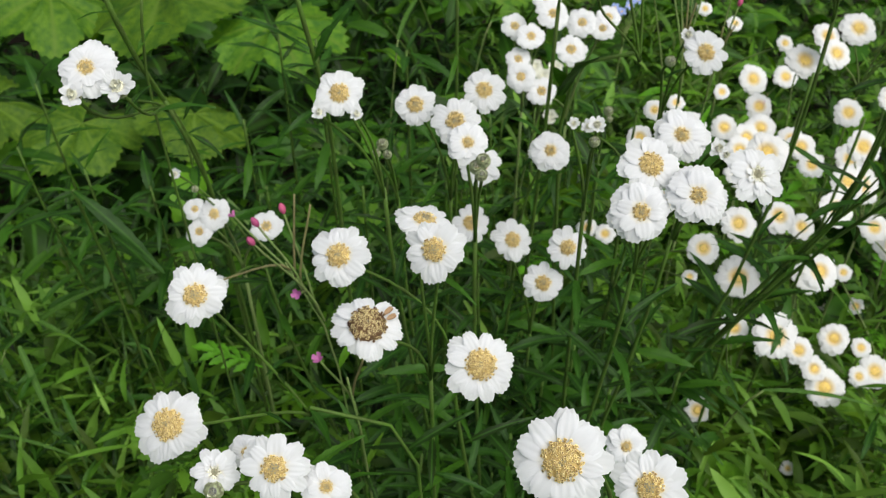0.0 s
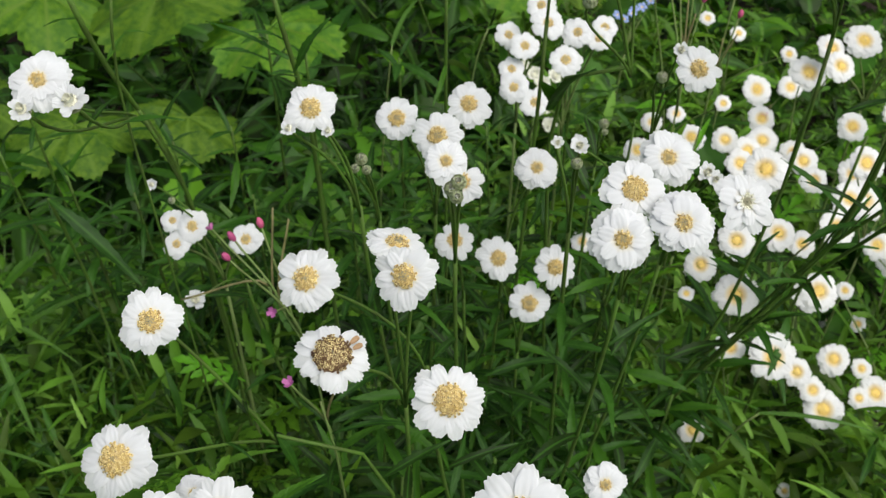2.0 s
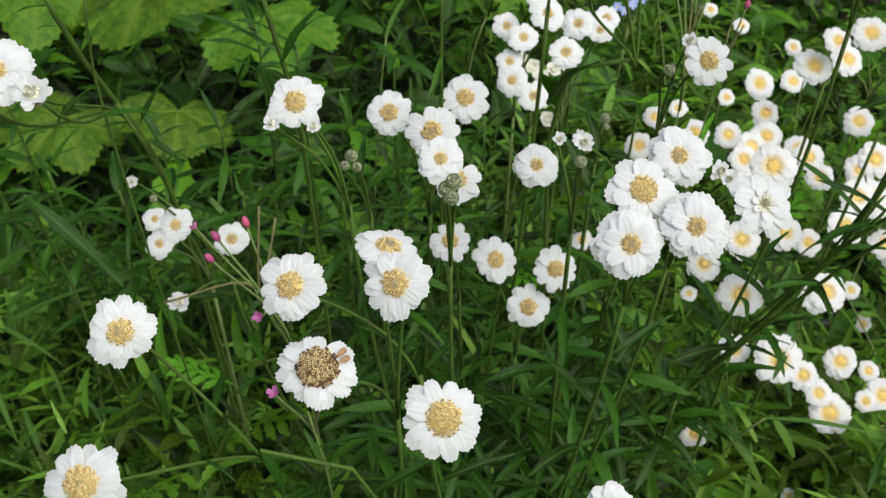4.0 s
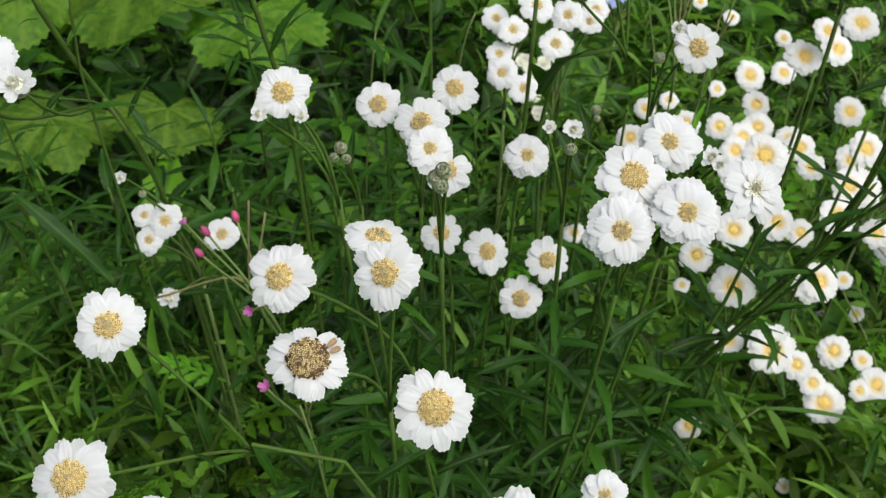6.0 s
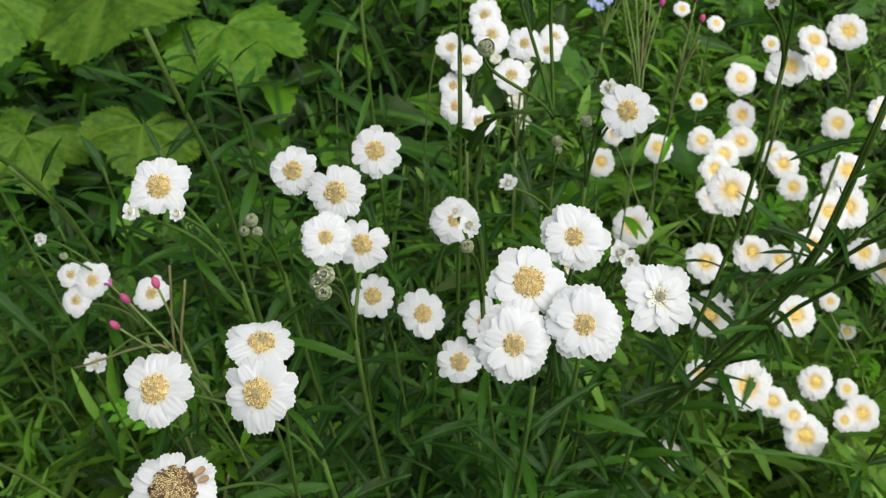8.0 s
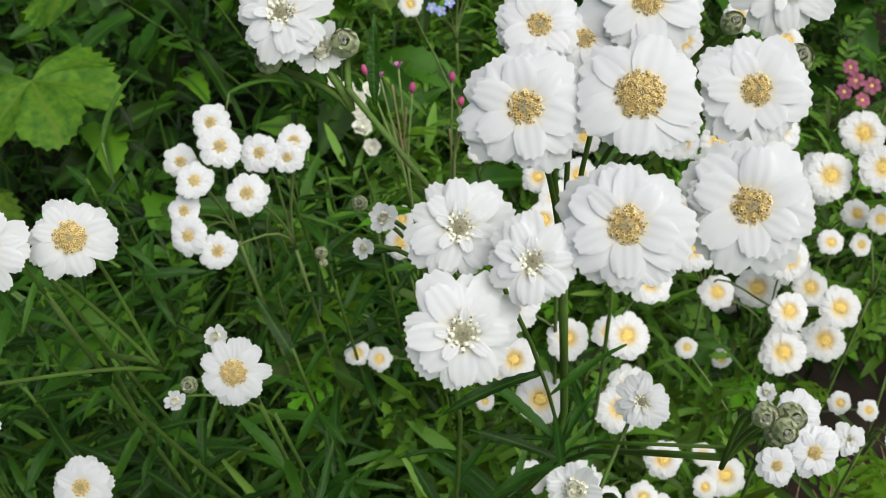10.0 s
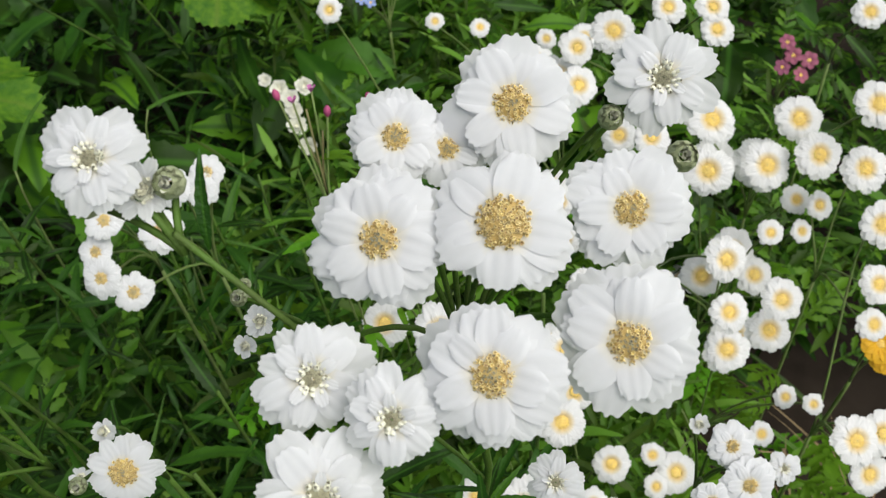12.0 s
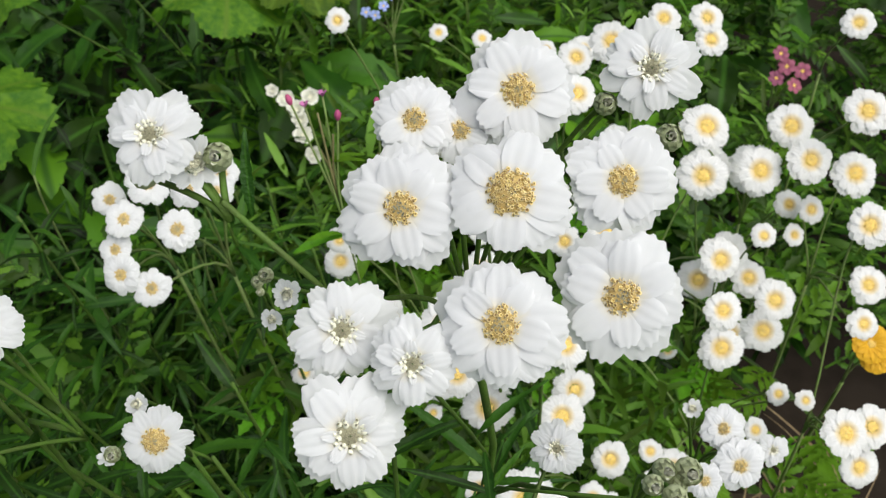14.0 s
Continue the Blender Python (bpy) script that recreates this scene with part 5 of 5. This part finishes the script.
picks = []
for n in range(3200):
    x, y = rng.uniform(0.10, 0.85), rng.uniform(0.18, 1.3)
    if n % 6 == 0:
        x, y = rng.uniform(-0.42, 0.0), rng.uniform(0.10, 0.55)
    elif x > 0.29 and y < 0.47 - 0.2 * (x - 0.29) or not in_bed(x * 1.15, y) or math.hypot(x - 0.42, y - 0.62) > 0.46 + 0.25 * noise.noise((x * 5, y * 5, 9)):
        continue
    z = canopy(x, y) * rng.uniform(0.35, 1.05)
    pose_k = (rng.integers(3), leaf_pose((x, y, z), rng.uniform(0, 6.28), rng.uniform(-0.1, 0.7), rng.uniform(0.026, 0.045), rng.uniform(0.8, 1.1), rng.uniform(-0.3, 0.3)))
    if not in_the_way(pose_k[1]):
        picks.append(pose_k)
tagged(new("feverfew_foliage", scattered("feverfew_foliage", FEVER_SHAPES, picks, [LEAF_FEVER_SHADED])), "low mass of lobed yellow-green feverfew leaves", "foliage", kind="stuff")

picks = []
for n in range(1900):
    x, y = rng.uniform(-0.7, 0.5), rng.uniform(0.0, 1.3)
    if n % 5 < 3:
        x, y = rng.uniform(-0.45, 0.0), rng.uniform(0.08, 0.6)
    elif n % 5 == 3:
        x, y = rng.uniform(-0.30, -0.06), rng.uniform(0.06, 0.34)
    if x > 0.27 and y < 0.36 or -0.03 < x < 0.13 and 0.18 < y < 0.43 and rng.random() < 0.75 or not in_bed(x, y):
        continue
    pose_k = (rng.integers(4), leaf_pose((x, y, 0.0), rng.uniform(0, 6.28), rng.uniform(0.75, 1.35), canopy(x, y) * rng.uniform(0.65, 1.15), rng.uniform(0.5, 1.1), rng.uniform(-1, 1)))
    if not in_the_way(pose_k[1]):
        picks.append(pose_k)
tagged(new("grass", scattered("grass", GRASS_SHAPES, picks, [GRASS])), "long loose green grass blades among the flowers", "grass", kind="stuff")

OVATE_SHAPES = [blade(1.0, 0.10 + 0.05 * k, 15, 5, lambda u: max(0.05, math.sin(math.pi * min(1, 0.06 + 0.92 * u)) ** 0.8 * (1.2 - 0.45 * u)), 0.22 + 0.1 * k, 0.25, 0.08, 0.16, 0.3 * (k - 1)) for k in range(4)]
picks = []
for n in range(1500):
    x, y = rng.uniform(-0.85, 0.65), rng.uniform(0.42, 1.45)
    if x > -0.05 and y < 0.55 or not in_bed(x, y):
        continue
    z = canopy(x, y) * rng.uniform(0.4, 1.12)
    pose_k = (rng.integers(4), leaf_pose((x, y, z), rng.uniform(0, 6.28), rng.uniform(-0.2, 0.9), rng.uniform(0.036, 0.085), rng.uniform(0.8, 1.2), rng.uniform(-0.7, 0.7)))
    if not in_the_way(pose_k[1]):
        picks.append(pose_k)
for n in range(1500):
    x, y = rng.uniform(-0.6, 0.35), rng.uniform(0.1, 1.0)
    pose_k = (rng.integers(3), leaf_pose((x, y, rng.uniform(0.04, 0.17)), rng.uniform(0, 6.28), rng.uniform(-0.2, 0.5), rng.uniform(0.025, 0.05), rng.uniform(0.8, 1.1), rng.uniform(-0.5, 0.5)))
    if not (x > 0.24 and y < 0.42):
        picks.append(pose_k)
tagged(new("back_foliage", scattered("back_foliage", OVATE_SHAPES, picks, [OVATE])), "mixed mid-green oval leaves at the back of the bed", "foliage", kind="stuff")

# ---- single light grass blades and a long leaf that lie over the rest ----
BLADE_MESHES = [ribbed_mesh("grass_blade", v, f, [GRASS]) for v, f in GRASS_SHAPES]
for n, (p, tip, width) in enumerate([
        ((-0.242, 0.351, 0.272), (-0.214, 0.307, 0.252), 2.2), ((-0.270, 0.386, 0.266), (-0.205, 0.365, 0.278), 1.2), ((-0.243, 0.299, 0.261), (-0.189, 0.293, 0.255), 1.2),
        ((-0.263, 0.368, 0.248), (-0.181, 0.417, 0.313), 0.8), ((0.157, 0.288, 0.315), (0.215, 0.281, 0.325), 1.3), ((0.030, 0.540, 0.367), (0.075, 0.579, 0.360), 1.3),
        ((0.058, 0.434, 0.390), (0.096, 0.428, 0.382), 1.5), ((-0.028, 0.504, 0.377), (-0.015, 0.539, 0.406), 1.5)]):
    p, tip = Vector(p), Vector(tip)
    grass_root = new("grass_stem")
    grass_root.location = (p.x - 0.02, p.y + 0.02, 0)
    tagged(grass_root, "loose light green grass stem with one arching blade", "grass", "grass stems in the bed")
    foot = p - grass_root.location
    stalk("stem", bend((0, 0, -0.01), (0, 0, foot.z * 0.6), foot - (tip - p) * 0.3 - Vector((0, 0, 0.02)), foot, 10), 0.0008, 0.0005, grass_root, STEM_YOUNG, 5)
    part("grass_blade", BLADE_MESHES[n % 2], grass_root, leaf_between(foot, tip - grass_root.location, width))

# ---- bed edge: an old timber board, dry straw and a teal plant label ----
label_v, label_f = blade(0.055, 0.006, 8, 5, lambda u: 1.0 if u < 0.8 else 1.0 - 2.2 * (u - 0.8), 0.10, 0.05)
label_v = [(p[0], p[1], p[2] + 0.0008) for p in label_v.tolist()] + [(p[0], p[1], p[2] - 0.0008) for p in label_v.tolist()]
label_f = label_f + [tuple(i + 40 for i in reversed(q)) for q in label_f]
stake = new("plant_label", mesh_of("plant_label", label_v, label_f, [TEAL]))
stake.matrix_basis = leaf_pose((0.318, 0.318, 0.10), radians(20), radians(62), 1.0)
tagged(stake, "small teal plastic plant label stuck in the soil", "plant label")
straw_shapes = [blade(1.0, 0.012, 8, 3, lambda u: 1 - 0.8 * u, 0.15 + 0.1 * k, 0.4) for k in range(3)]
picks = [(rng.integers(3), leaf_pose((rng.uniform(0.24, 0.40), rng.uniform(0.26, 0.40), rng.uniform(0.11, 0.16)), rng.uniform(0, 6.28), rng.uniform(-0.15, 0.25), rng.uniform(0.03, 0.07))) for n in range(70)]
tagged(new("dry_straw", scattered("dry_straw", straw_shapes, picks, [DRY])), "pale dry stalks and straw lying on the bed edge", "straw", kind="stuff")

edge_v, edge_f = [], []
for r in range(13):
    u = r / 12
    for c in range(9):
        a = 2 * math.pi * c / 8
        edge_v.append((0.30 + 0.40 * u, 0.36 - 0.10 * u + 0.035 * math.copysign(abs(math.cos(a)) ** 0.4, math.cos(a)), 0.06 + 0.055 * math.copysign(abs(math.sin(a)) ** 0.4, math.sin(a)) + 0.002 * noise.noise((u * 9, a, 0))))
edge_f = grid_faces(13, 9)
edge_f += [tuple(range(7, -1, -1)), tuple(range(12 * 9, 12 * 9 + 8))]
tagged(new("timber_edging", mesh_of("timber_edging", edge_v, edge_f, [TIMBER])), "weathered brown timber edging of the flower bed", "edging")
